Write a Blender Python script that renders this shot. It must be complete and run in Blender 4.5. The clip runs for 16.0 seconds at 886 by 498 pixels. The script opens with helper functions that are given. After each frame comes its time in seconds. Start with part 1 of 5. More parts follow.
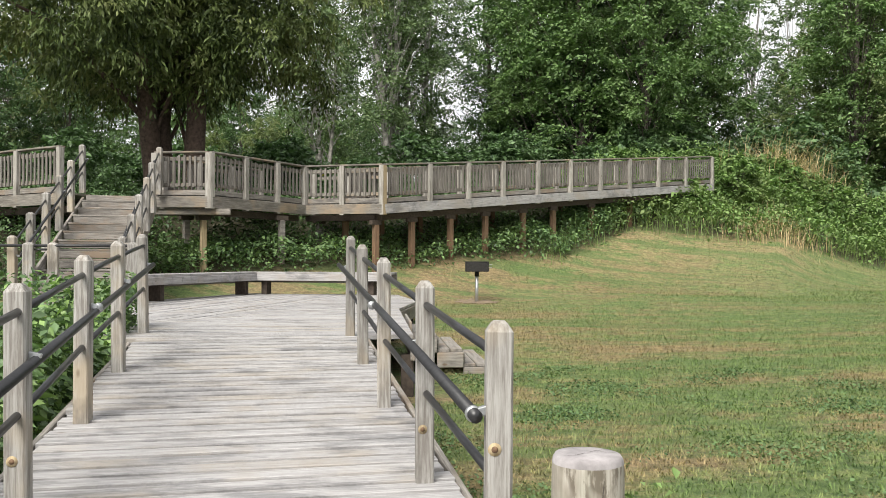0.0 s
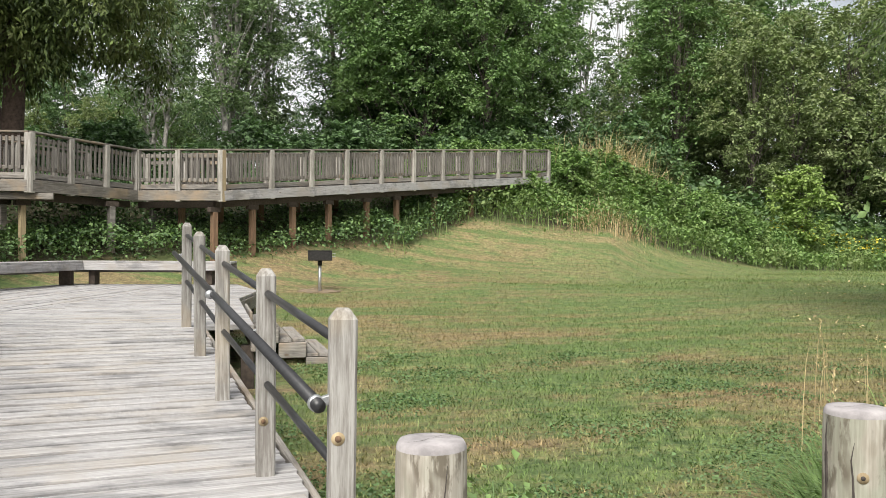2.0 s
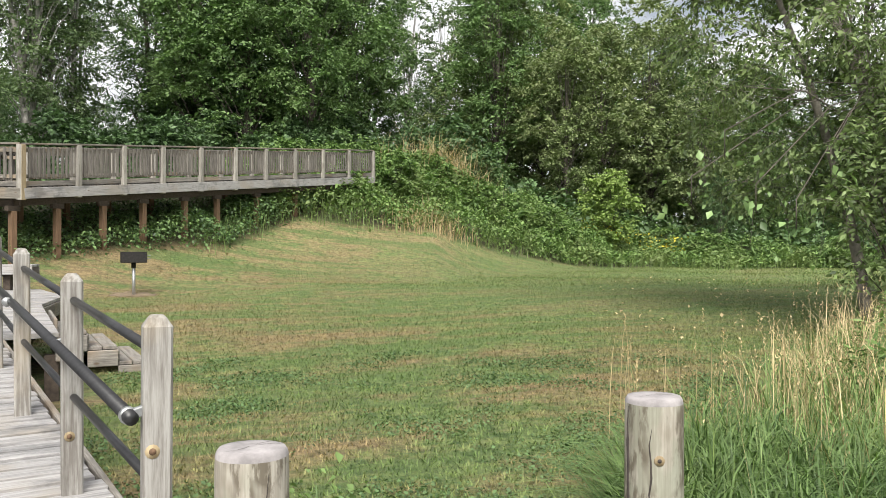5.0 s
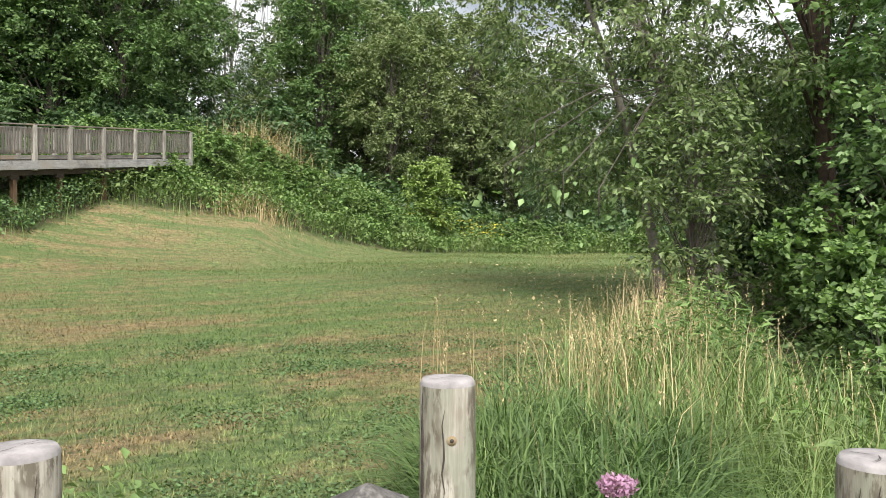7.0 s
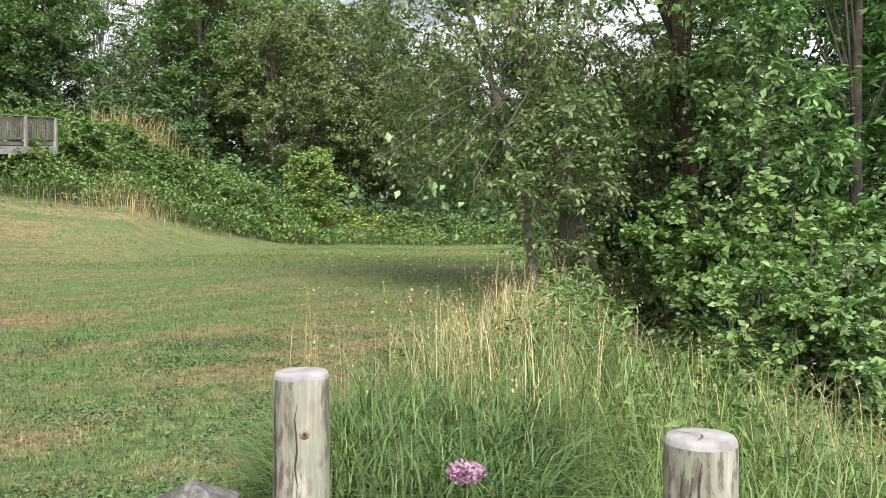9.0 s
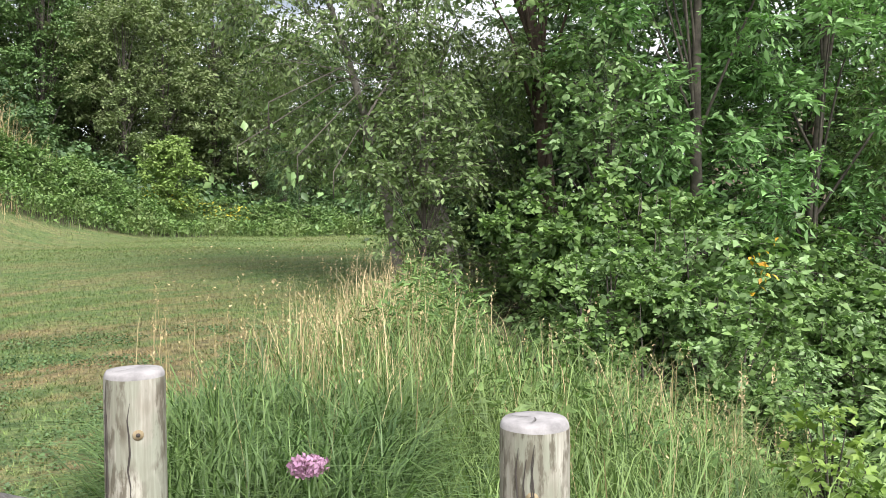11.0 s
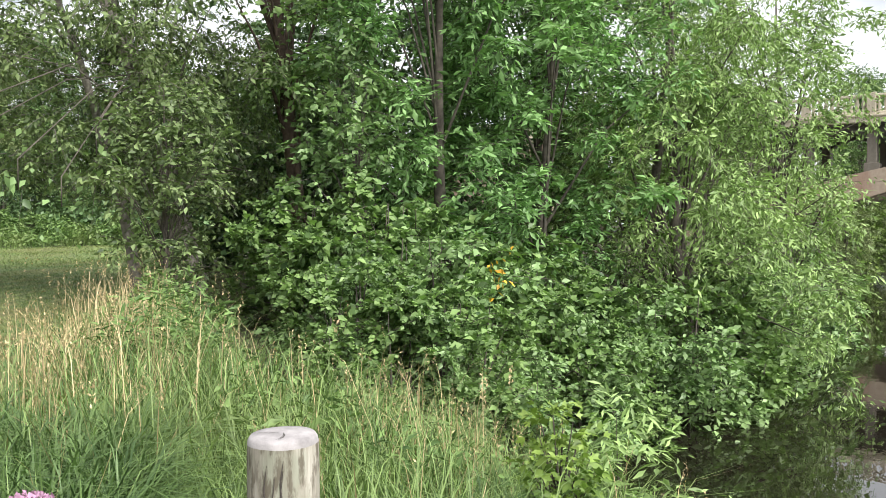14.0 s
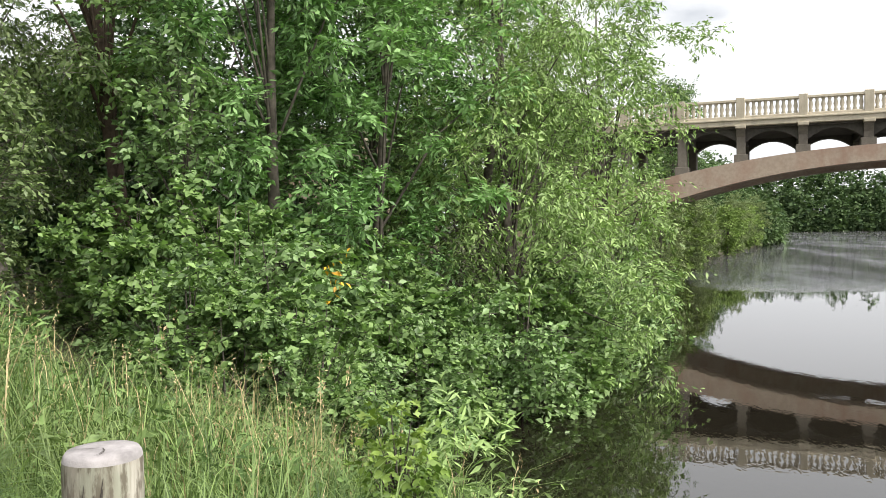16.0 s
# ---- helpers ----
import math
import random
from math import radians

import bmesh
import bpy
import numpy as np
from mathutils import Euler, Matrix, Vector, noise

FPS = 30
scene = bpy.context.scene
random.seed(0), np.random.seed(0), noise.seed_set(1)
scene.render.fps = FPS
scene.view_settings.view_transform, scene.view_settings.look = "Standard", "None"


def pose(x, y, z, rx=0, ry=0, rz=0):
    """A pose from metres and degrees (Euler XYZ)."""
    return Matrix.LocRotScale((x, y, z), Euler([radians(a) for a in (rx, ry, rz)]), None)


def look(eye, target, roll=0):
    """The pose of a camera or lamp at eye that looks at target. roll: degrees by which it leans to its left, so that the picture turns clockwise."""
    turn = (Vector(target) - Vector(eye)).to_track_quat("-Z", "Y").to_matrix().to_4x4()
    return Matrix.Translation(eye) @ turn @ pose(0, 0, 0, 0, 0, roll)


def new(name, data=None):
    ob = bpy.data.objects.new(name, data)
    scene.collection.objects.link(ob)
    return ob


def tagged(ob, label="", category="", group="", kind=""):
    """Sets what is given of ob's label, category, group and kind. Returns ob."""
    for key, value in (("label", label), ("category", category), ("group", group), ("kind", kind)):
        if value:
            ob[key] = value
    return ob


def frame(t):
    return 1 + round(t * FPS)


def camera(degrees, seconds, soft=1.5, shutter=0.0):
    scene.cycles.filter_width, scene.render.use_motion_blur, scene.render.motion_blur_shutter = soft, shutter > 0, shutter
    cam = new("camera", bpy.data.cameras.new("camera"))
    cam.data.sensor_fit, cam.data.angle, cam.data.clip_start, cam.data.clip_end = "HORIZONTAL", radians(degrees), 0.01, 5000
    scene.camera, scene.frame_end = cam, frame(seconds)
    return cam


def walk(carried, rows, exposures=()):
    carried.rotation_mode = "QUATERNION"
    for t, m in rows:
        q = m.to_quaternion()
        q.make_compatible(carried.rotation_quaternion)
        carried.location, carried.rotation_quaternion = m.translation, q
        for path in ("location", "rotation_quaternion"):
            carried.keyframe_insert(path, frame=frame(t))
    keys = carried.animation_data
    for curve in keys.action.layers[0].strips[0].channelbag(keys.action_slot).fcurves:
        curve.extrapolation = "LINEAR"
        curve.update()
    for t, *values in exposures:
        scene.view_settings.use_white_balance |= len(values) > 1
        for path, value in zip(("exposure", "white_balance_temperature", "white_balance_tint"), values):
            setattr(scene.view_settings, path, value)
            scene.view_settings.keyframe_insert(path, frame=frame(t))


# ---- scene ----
cam = camera(55.9, 16.0, soft=0.75)

# seconds, place, yaw, pitch, roll
PATH = [
    (0, -0.045, -0.060, 1.600, 0.00, 0.80, -0.10),
    (0.5, -0.050, -0.057, 1.597, -3.59, 0.69, -0.18),
    (1, -0.051, -0.051, 1.594, -5.71, 0.46, -0.24),
    (1.5, -0.049, -0.037, 1.591, -8.22, 0.30, -0.31),
    (2, -0.045, -0.026, 1.591, -10.71, 0.10, -0.23),
    (2.5, -0.041, -0.028, 1.591, -12.53, -0.01, -0.19),
    (3, -0.043, -0.036, 1.591, -14.63, 0.20, -0.54),
    (3.5, -0.043, -0.040, 1.592, -16.69, 0.60, -0.63),
    (6, -0.022, -0.051, 1.605, -27.98, -0.62, 0.19),
    (6.5, 0.009, -0.066, 1.605, -31.33, -0.73, -0.04),
    (7, 0.050, -0.093, 1.603, -34.49, -0.90, -0.01),
    (7.5, 0.082, -0.109, 1.607, -37.49, -1.10, -0.06),
    (8, 0.100, -0.121, 1.607, -39.61, -1.25, 0.12),
    (10.5, 0.183, -0.222, 1.600, -48.07, -1.91, -0.05),
    (11, 0.199, -0.220, 1.603, -51.46, -2.15, 0.36),
    (11.5, 0.201, -0.214, 1.603, -54.69, -2.24, 0.65),
    (12, 0.204, -0.215, 1.602, -57.22, -2.25, 0.65),
    (12.5, 0.198, -0.217, 1.605, -60.10, -2.16, 0.57),
    (13, 0.204, -0.212, 1.606, -62.96, -2.00, 0.34),
    (13.5, 0.207, -0.216, 1.608, -65.70, -1.82, 0.25),
    (14, 0.213, -0.219, 1.609, -68.50, -1.60, 0.28),
    (14.5, 0.212, -0.228, 1.610, -71.51, -1.33, 0.36),
    (15, 0.228, -0.224, 1.605, -74.62, -1.24, 0.57),
    (15.5, 0.236, -0.225, 1.600, -77.36, -1.29, 0.72),
    (16, 0.244, -0.215, 1.595, -79.67, -1.51, 0.77),
]
walk(cam, [(t, pose(x, y, z, 90 + p, r, w)) for t, x, y, z, w, p, r in PATH],
     exposures=[(0.0, 0.18, 6500, 10), (4.0, 0.20, 6500, 10), (7.0, 0.25, 6450, 10), (10.5, 0.40, 6250, 10), (12.5, 0.44, 6150, 10), (14.5, 0.39, 6400, 10), (16.0, 0.30, 6500, 10)])

# ---- sky and light ----
world = bpy.data.worlds.new("sky")
scene.world = world
world.use_nodes = True
wn, wl = world.node_tree.nodes, world.node_tree.links
wn.clear()
sky = wn.new("ShaderNodeTexSky")
sky.sky_type = "NISHITA"
sky.sun_disc = False
sky.sun_elevation = radians(46)
sky.sun_rotation = radians(204)
wc = wn.new("ShaderNodeTexCoord")
wm = wn.new("ShaderNodeMapping")
wm.inputs["Scale"].default_value = (1.0, 1.0, 2.6)
cloud = wn.new("ShaderNodeTexNoise")
cloud.inputs["Scale"].default_value = 2.3
cloud.inputs["Detail"].default_value = 6
cramp = wn.new("ShaderNodeValToRGB")
cramp.color_ramp.elements[0].position = 0.20
cramp.color_ramp.elements[1].position = 0.36
cmix = wn.new("ShaderNodeMix")
cmix.data_type = "RGBA"
cmix.inputs[7].default_value = (15.8, 16.0, 16.4, 1)
back = wn.new("ShaderNodeBackground")
back.inputs["Strength"].default_value = 0.057
wo = wn.new("ShaderNodeOutputWorld")
wl.new(wc.outputs["Generated"], wm.inputs["Vector"])
wl.new(wm.outputs["Vector"], cloud.inputs["Vector"])
wl.new(cloud.outputs["Fac"], cramp.inputs["Fac"])
wl.new(cramp.outputs["Color"], cmix.inputs[0])
wl.new(sky.outputs["Color"], cmix.inputs[6])
wl.new(cmix.outputs[2], back.inputs["Color"])
wl.new(back.outputs["Background"], wo.inputs["Surface"])

sun = new("sun", bpy.data.lights.new("sun", "SUN"))
sun.data.energy = 5.0
sun.data.angle = radians(34)
sun.data.color = (1.0, 0.965, 0.885)
sun.matrix_basis = look((-11, -24, 27), (0, 0, 0))

# ---- materials ----


def base_mat(name, rough=0.8):
    m = bpy.data.materials.new(name)
    m.use_nodes = True
    b = m.node_tree.nodes["Principled BSDF"]
    b.inputs["Roughness"].default_value = rough
    return m, m.node_tree.nodes, m.node_tree.links, b


def mix_rgb(n, links, fac, a, b, blend="MIX"):
    x = n.new("ShaderNodeMix")
    x.data_type = "RGBA"
    x.blend_type = blend
    for sock, v in ((0, fac), (6, a), (7, b)):
        if isinstance(v, (int, float)):
            x.inputs[sock].default_value = v
        elif isinstance(v, tuple):
            x.inputs[sock].default_value = (*v, 1)
        else:
            links.new(v, x.inputs[sock])
    return x.outputs[2]


def ramp(n, links, fac, lo, hi, a=(0, 0, 0), b=(1, 1, 1)):
    r = n.new("ShaderNodeValToRGB")
    e = r.color_ramp.elements
    e[0].position, e[1].position = lo, hi
    e[0].color, e[1].color = (*a, 1), (*b, 1)
    links.new(fac, r.inputs["Fac"])
    return r.outputs["Color"]


def noise_tex(n, links, vec, scale, detail=4, stretch=(1, 1, 1), rough=0.6):
    if stretch != (1, 1, 1):
        mp = n.new("ShaderNodeMapping")
        mp.inputs["Scale"].default_value = stretch
        links.new(vec, mp.inputs["Vector"])
        vec = mp.outputs["Vector"]
    t = n.new("ShaderNodeTexNoise")
    t.inputs["Scale"].default_value = scale
    t.inputs["Detail"].default_value = detail
    t.inputs["Roughness"].default_value = rough
    links.new(vec, t.inputs["Vector"])
    return t.outputs["Fac"]


def bump(n, links, bsdf, height, strength, dist=0.01):
    bp = n.new("ShaderNodeBump")
    bp.inputs["Strength"].default_value = strength
    bp.inputs["Distance"].default_value = dist
    links.new(height, bp.inputs["Height"])
    links.new(bp.outputs["Normal"], bsdf.inputs["Normal"])


def wood(name, light, dark, stain=(0.10, 0.095, 0.09), stain_amount=0.5, axis="x", warm=None, knots=True, mildew=0.0, stain_scale=1.1, vary=(0.66, 0.96)):
    """Weathered timber, with grain along the piece's own long axis."""
    m, n, l, b = base_mat(name, 0.85)
    tc, oi = n.new("ShaderNodeTexCoord"), n.new("ShaderNodeObjectInfo")
    add = n.new("ShaderNodeVectorMath")
    add.operation = "MULTIPLY_ADD"
    add.inputs[1].default_value = (37.0, 17.0, 53.0)
    l.new(oi.outputs["Random"], add.inputs[0])
    l.new(tc.outputs["Object"], add.inputs[2])
    v = add.outputs[0]
    st = (0.06, 1, 1) if axis == "x" else (1, 1, 0.06)
    grain = noise_tex(n, l, v, 55, 5, st, 0.7)
    streak = noise_tex(n, l, v, 14, 4, st)
    blot = noise_tex(n, l, v, 3.2, 5, (0.45, 1, 1) if axis == "x" else (1, 1, 0.45))
    col = mix_rgb(n, l, ramp(n, l, grain, 0.40, 0.60), dark, light)
    col = mix_rgb(n, l, ramp(n, l, streak, 0.53, 0.66, (0, 0, 0), (0.55, 0.55, 0.55)), col, tuple(c * 0.55 for c in dark))
    if warm:
        w = noise_tex(n, l, v, 1.7, 3)
        col = mix_rgb(n, l, ramp(n, l, w, 0.5, 0.68, (0, 0, 0), (0.8, 0.8, 0.8)), col, warm)
    col = mix_rgb(n, l, ramp(n, l, blot, 0.54, 0.66, (0, 0, 0), (stain_amount,) * 3), col, stain)
    if mildew:
        geo = n.new("ShaderNodeNewGeometry")
        wide = noise_tex(n, l, geo.outputs["Position"], stain_scale, 7, (0.7, 1.6, 1) if axis == "x" else (1, 1, 0.3), 0.72)
        col = mix_rgb(n, l, ramp(n, l, wide, 0.52, 0.64, (0, 0, 0), (mildew,) * 3), col, mix_rgb(n, l, grain, tuple(c * 0.7 for c in stain), tuple(c * 1.7 for c in stain)))
    if knots:
        vo = n.new("ShaderNodeTexVoronoi")
        vo.inputs["Scale"].default_value = 2.6
        mp = n.new("ShaderNodeMapping")
        mp.inputs["Scale"].default_value = (0.7, 1.6, 1.6) if axis == "x" else (1.6, 1.6, 0.7)
        l.new(v, mp.inputs["Vector"])
        l.new(mp.outputs["Vector"], vo.inputs["Vector"])
        col = mix_rgb(n, l, ramp(n, l, vo.outputs["Distance"], 0.035, 0.07, (0.75, 0.75, 0.75), (0, 0, 0)), col, (0.13, 0.085, 0.05))
    tone = n.new("ShaderNodeMapRange")
    tone.inputs["To Min"].default_value = vary[0]
    tone.inputs["To Max"].default_value = vary[1]
    l.new(oi.outputs["Random"], tone.inputs["Value"])
    hsv = n.new("ShaderNodeHueSaturation")
    l.new(tone.outputs["Result"], hsv.inputs["Value"])
    l.new(col, hsv.inputs["Color"])
    l.new(hsv.outputs["Color"], b.inputs["Base Color"])
    bump(n, l, b, grain, 0.7, 0.005)
    return m


def turf_colour(n, l, v):
    """Mown turf: green and straw speckle, dry brown patches, faint mower stripes."""
    fine = noise_tex(n, l, v, 9, 9, (1, 1, 1), 0.9)
    mid = noise_tex(n, l, v, 1.9, 7, (0.8, 1.2, 1), 0.72)
    bigp = noise_tex(n, l, v, 0.40, 6, (0.7, 1.25, 1), 0.72)
    sx = n.new("ShaderNodeSeparateXYZ")
    l.new(v, sx.inputs[0])
    dry = n.new("ShaderNodeMapRange")
    for key, val in (("From Min", 3.5), ("From Max", 10.5), ("To Min", 0.8), ("To Max", 0.25)):
        dry.inputs[key].default_value = val
    l.new(sx.outputs["X"], dry.inputs["Value"])
    crest = n.new("ShaderNodeMapRange")
    for key, val in (("From Min", 0.9), ("From Max", 2.0), ("To Min", 0.0), ("To Max", 0.75)):
        crest.inputs[key].default_value = val
    l.new(sx.outputs["Z"], crest.inputs["Value"])
    dryness = dry.outputs["Result"]
    stripe = noise_tex(n, l, v, 1.3, 6, (0.13, 1.3, 1), 0.7)
    col = mix_rgb(n, l, ramp(n, l, fine, 0.41, 0.60), (0.055, 0.094, 0.024), (0.235, 0.30, 0.10))
    tuft = noise_tex(n, l, v, 4.6, 6, (0.8, 1.2, 1), 0.75)
    col = mix_rgb(n, l, ramp(n, l, tuft, 0.51, 0.60, (0, 0, 0), (0.75, 0.75, 0.75)), col, mix_rgb(n, l, ramp(n, l, fine, 0.41, 0.60), (0.03, 0.065, 0.018), (0.115, 0.19, 0.055)))
    col = mix_rgb(n, l, mix_rgb(n, l, 1.0, ramp(n, l, mid, 0.47, 0.60), dryness, "MULTIPLY"), col, mix_rgb(n, l, ramp(n, l, fine, 0.41, 0.61), (0.13, 0.105, 0.045), (0.38, 0.31, 0.15)))
    col = mix_rgb(n, l, mix_rgb(n, l, 1.0, ramp(n, l, bigp, 0.47, 0.56), dryness, "MULTIPLY"), col, mix_rgb(n, l, ramp(n, l, fine, 0.41, 0.61), (0.12, 0.085, 0.045), (0.41, 0.29, 0.155)))
    col = mix_rgb(n, l, mix_rgb(n, l, 1.0, ramp(n, l, mid, 0.40, 0.55), crest.outputs["Result"], "MULTIPLY"), col, mix_rgb(n, l, ramp(n, l, fine, 0.41, 0.61), (0.17, 0.125, 0.06), (0.44, 0.335, 0.18)))
    return mix_rgb(n, l, ramp(n, l, stripe, 0.50, 0.57, (0, 0, 0), (0.78, 0.78, 0.78)), col, mix_rgb(n, l, ramp(n, l, fine, 0.3, 0.7), (0.05, 0.090, 0.024), (0.165, 0.24, 0.072)))


def leaf_mat(name, a, b_col, c, gloss=0.42, trans=0.3, gain=1.5, lawn=False):
    """Leaves in three greens, some light coming through them."""
    a, b_col, c = ((q[0] * gain * 1.12, q[1] * gain * 1.10, q[2] * gain * 1.28) for q in (a, b_col, c))
    m, n, l, b = base_mat(name, gloss)
    b.inputs["Specular IOR Level"].default_value = 0.36
    g = n.new("ShaderNodeNewGeometry")
    tc = n.new("ShaderNodeTexCoord")
    big = noise_tex(n, l, tc.outputs["Object"], 0.55, 3)
    col = mix_rgb(n, l, g.outputs["Random Per Island"], tuple(x * 0.62 for x in a), tuple(x * 1.3 for x in b_col))
    col = mix_rgb(n, l, ramp(n, l, big, 0.45, 0.7, (0, 0, 0), (0.7, 0.7, 0.7)), col, c)
    if lawn:
        col = mix_rgb(n, l, g.outputs["Random Per Island"], mix_rgb(n, l, 1.0, turf_colour(n, l, tc.outputs["Object"]), (0.75, 0.75, 0.75), "MULTIPLY"),
                      mix_rgb(n, l, 1.0, turf_colour(n, l, tc.outputs["Object"]), (1.5, 1.5, 1.5), "MULTIPLY"))
    l.new(col, b.inputs["Base Color"])
    tr = n.new("ShaderNodeBsdfTranslucent")
    tcol = mix_rgb(n, l, 1.0, col, (1.0, 1.25, 0.6), "MULTIPLY")
    l.new(tcol, tr.inputs["Color"])
    mx = n.new("ShaderNodeMixShader")
    mx.inputs[0].default_value = trans * 0.65
    l.new(b.outputs["BSDF"], mx.inputs[1])
    l.new(tr.outputs["BSDF"], mx.inputs[2])
    l.new(mx.outputs[0], n["Material Output"].inputs["Surface"])
    return m


def plain(name, col, rough=0.7, metal=0.0, var=0.25, scale=20, bumpy=0.15):
    m, n, l, b = base_mat(name, rough)
    b.inputs["Metallic"].default_value = metal
    tc = n.new("ShaderNodeTexCoord")
    f = noise_tex(n, l, tc.outputs["Object"], scale, 5)
    l.new(mix_rgb(n, l, ramp(n, l, f, 0.3, 0.7), tuple(c * (1 - var) for c in col), tuple(c * (1 + var) for c in col)), b.inputs["Base Color"])
    if bumpy:
        bump(n, l, b, f, bumpy, 0.01)
    return m


M_DECK = wood("weathered_deck_board", (0.49, 0.475, 0.475), (0.35, 0.335, 0.33), (0.11, 0.11, 0.115), 0.55, warm=(0.39, 0.35, 0.305), mildew=0.55, stain_scale=2.8, vary=(0.78, 0.90))
M_OLD = wood("old_stained_board", (0.34, 0.315, 0.285), (0.20, 0.18, 0.16), (0.09, 0.085, 0.08), 0.7, warm=(0.30, 0.22, 0.15))
M_RAIL = wood("weathered_rail_board", (0.29, 0.265, 0.235), (0.15, 0.135, 0.115), (0.10, 0.085, 0.07), 0.5, warm=(0.36, 0.27, 0.18))
M_POST = wood("weathered_post", (0.43, 0.415, 0.39), (0.225, 0.205, 0.185), (0.12, 0.105, 0.09), 0.75, axis="z", warm=(0.41, 0.34, 0.25))
M_PICKET = wood("weathered_picket", (0.25, 0.23, 0.205), (0.14, 0.125, 0.11), (0.12, 0.105, 0.09), 0.5, axis="z", knots=False)
M_RAILPOST = wood("grey_rail_post", (0.48, 0.455, 0.415), (0.31, 0.285, 0.25), (0.18, 0.16, 0.14), 0.5, axis="z")
M_PALE = wood("pale_new_post", (0.50, 0.40, 0.25), (0.38, 0.29, 0.17), (0.22, 0.16, 0.10), 0.3, axis="z")
M_DARKPOST = wood("dark_weathered_post", (0.24, 0.225, 0.215), (0.10, 0.09, 0.085), (0.03, 0.03, 0.03), 0.85, axis="z", stain_scale=9.0, mildew=0.8)
M_RED = wood("brown_support_post", (0.24, 0.145, 0.085), (0.15, 0.09, 0.055), (0.08, 0.06, 0.04), 0.4, axis="z")
M_BOLLARD, n, l, b = base_mat("peeled_log", 0.8)
tc, oi = n.new("ShaderNodeTexCoord"), n.new("ShaderNodeObjectInfo")
shift = n.new("ShaderNodeVectorMath")
shift.operation = "MULTIPLY_ADD"
shift.inputs[1].default_value = (7.0, 3.0, 5.0)
l.new(oi.outputs["Random"], shift.inputs[0])
l.new(tc.outputs["Object"], shift.inputs[2])
v = shift.outputs[0]
tone = noise_tex(n, l, v, 9, 4, (1, 1, 0.35))
tint = noise_tex(n, l, v, 6, 3, (1, 1, 0.5))
spot = noise_tex(n, l, v, 30, 5, (1, 1, 0.26), 0.65)
gate = noise_tex(n, l, v, 6.5, 3, (1, 1, 0.6))
grain = noise_tex(n, l, v, 90, 4, (1, 1, 0.04))
col = mix_rgb(n, l, ramp(n, l, tone, 0.42, 0.58), (0.30, 0.27, 0.22), (0.46, 0.43, 0.375))
col = mix_rgb(n, l, ramp(n, l, tint, 0.5, 0.6, (0, 0, 0), (0.7, 0.7, 0.7)), col, (0.27, 0.285, 0.22))
col = mix_rgb(n, l, ramp(n, l, grain, 0.42, 0.62, (0.45, 0.45, 0.45), (0, 0, 0)), col, (0.19, 0.165, 0.13))
mask = mix_rgb(n, l, 1.0, ramp(n, l, spot, 0.48, 0.57, (0, 0, 0), (0.85, 0.85, 0.85)), ramp(n, l, gate, 0.42, 0.54), "MULTIPLY")
col = mix_rgb(n, l, mask, col, (0.11, 0.09, 0.065))
l.new(col, b.inputs["Base Color"])
bump(n, l, b, spot, 0.5, 0.006)
M_LOGTOP = plain("bleached_end_grain", (0.31, 0.288, 0.29), 0.9, var=0.3, scale=14, bumpy=0.5)
M_CRACK = plain("dark_crack", (0.06, 0.05, 0.045), 0.9)
M_PIPE = plain("black_pipe", (0.022, 0.022, 0.024), 0.38, 0.0, 0.3, 30, 0.05)
M_STEEL = plain("galvanised_steel", (0.45, 0.46, 0.47), 0.45, 0.8, 0.2, 40, 0.1)
M_IRON = plain("sooty_iron", (0.02, 0.018, 0.017), 0.6, 0.3, 0.5, 25, 0.3)
M_DARKWOOD = plain("dark_brown_wood", (0.06, 0.045, 0.035), 0.9, var=0.4, bumpy=0.3)
M_BARK = plain("grey_bark", (0.10, 0.085, 0.07), 0.95, var=0.5, scale=9, bumpy=0.8)
M_CHERRYBARK = plain("pale_grey_bark", (0.20, 0.18, 0.155), 0.9, var=0.5, scale=9, bumpy=0.6)
M_REDBARK = plain("reddish_bark", (0.085, 0.058, 0.044), 0.95, var=0.5, scale=11, bumpy=0.8)
M_BIRCH = plain("white_birch_bark", (0.28, 0.265, 0.24), 0.85, var=0.55, scale=5, bumpy=0.3)
M_DIRT = plain("packed_earth", (0.20, 0.15, 0.10), 0.95, var=0.35, scale=6, bumpy=0.5)

L_CEDAR = leaf_mat("cedar_spray", (0.020, 0.036, 0.010), (0.060, 0.085, 0.020), (0.105, 0.115, 0.030), 0.6, 0.15)
L_WOOD = leaf_mat("woodland_leaf", (0.045, 0.088, 0.027), (0.10, 0.160, 0.050), (0.125, 0.18, 0.058), 0.5, 0.3)
L_DEEP = leaf_mat("deep_green_leaf", (0.030, 0.060, 0.022), (0.070, 0.118, 0.042), (0.085, 0.13, 0.045), 0.5, 0.25)
L_BIRCH = leaf_mat("birch_leaf", (0.055, 0.092, 0.036), (0.11, 0.155, 0.062), (0.13, 0.17, 0.075), 0.42, 0.3)
L_OLIVE = leaf_mat("olive_leaf", (0.080, 0.112, 0.040), (0.135, 0.170, 0.064), (0.150, 0.172, 0.070), 0.55, 0.35)
L_LIME = leaf_mat("lime_leaf", (0.095, 0.15, 0.034), (0.15, 0.21, 0.050), (0.17, 0.22, 0.056), 0.55, 0.3)
L_CHERRY = leaf_mat("cherry_leaf", (0.048, 0.076, 0.028), (0.130, 0.175, 0.062), (0.135, 0.170, 0.062), 0.45, 0.4)
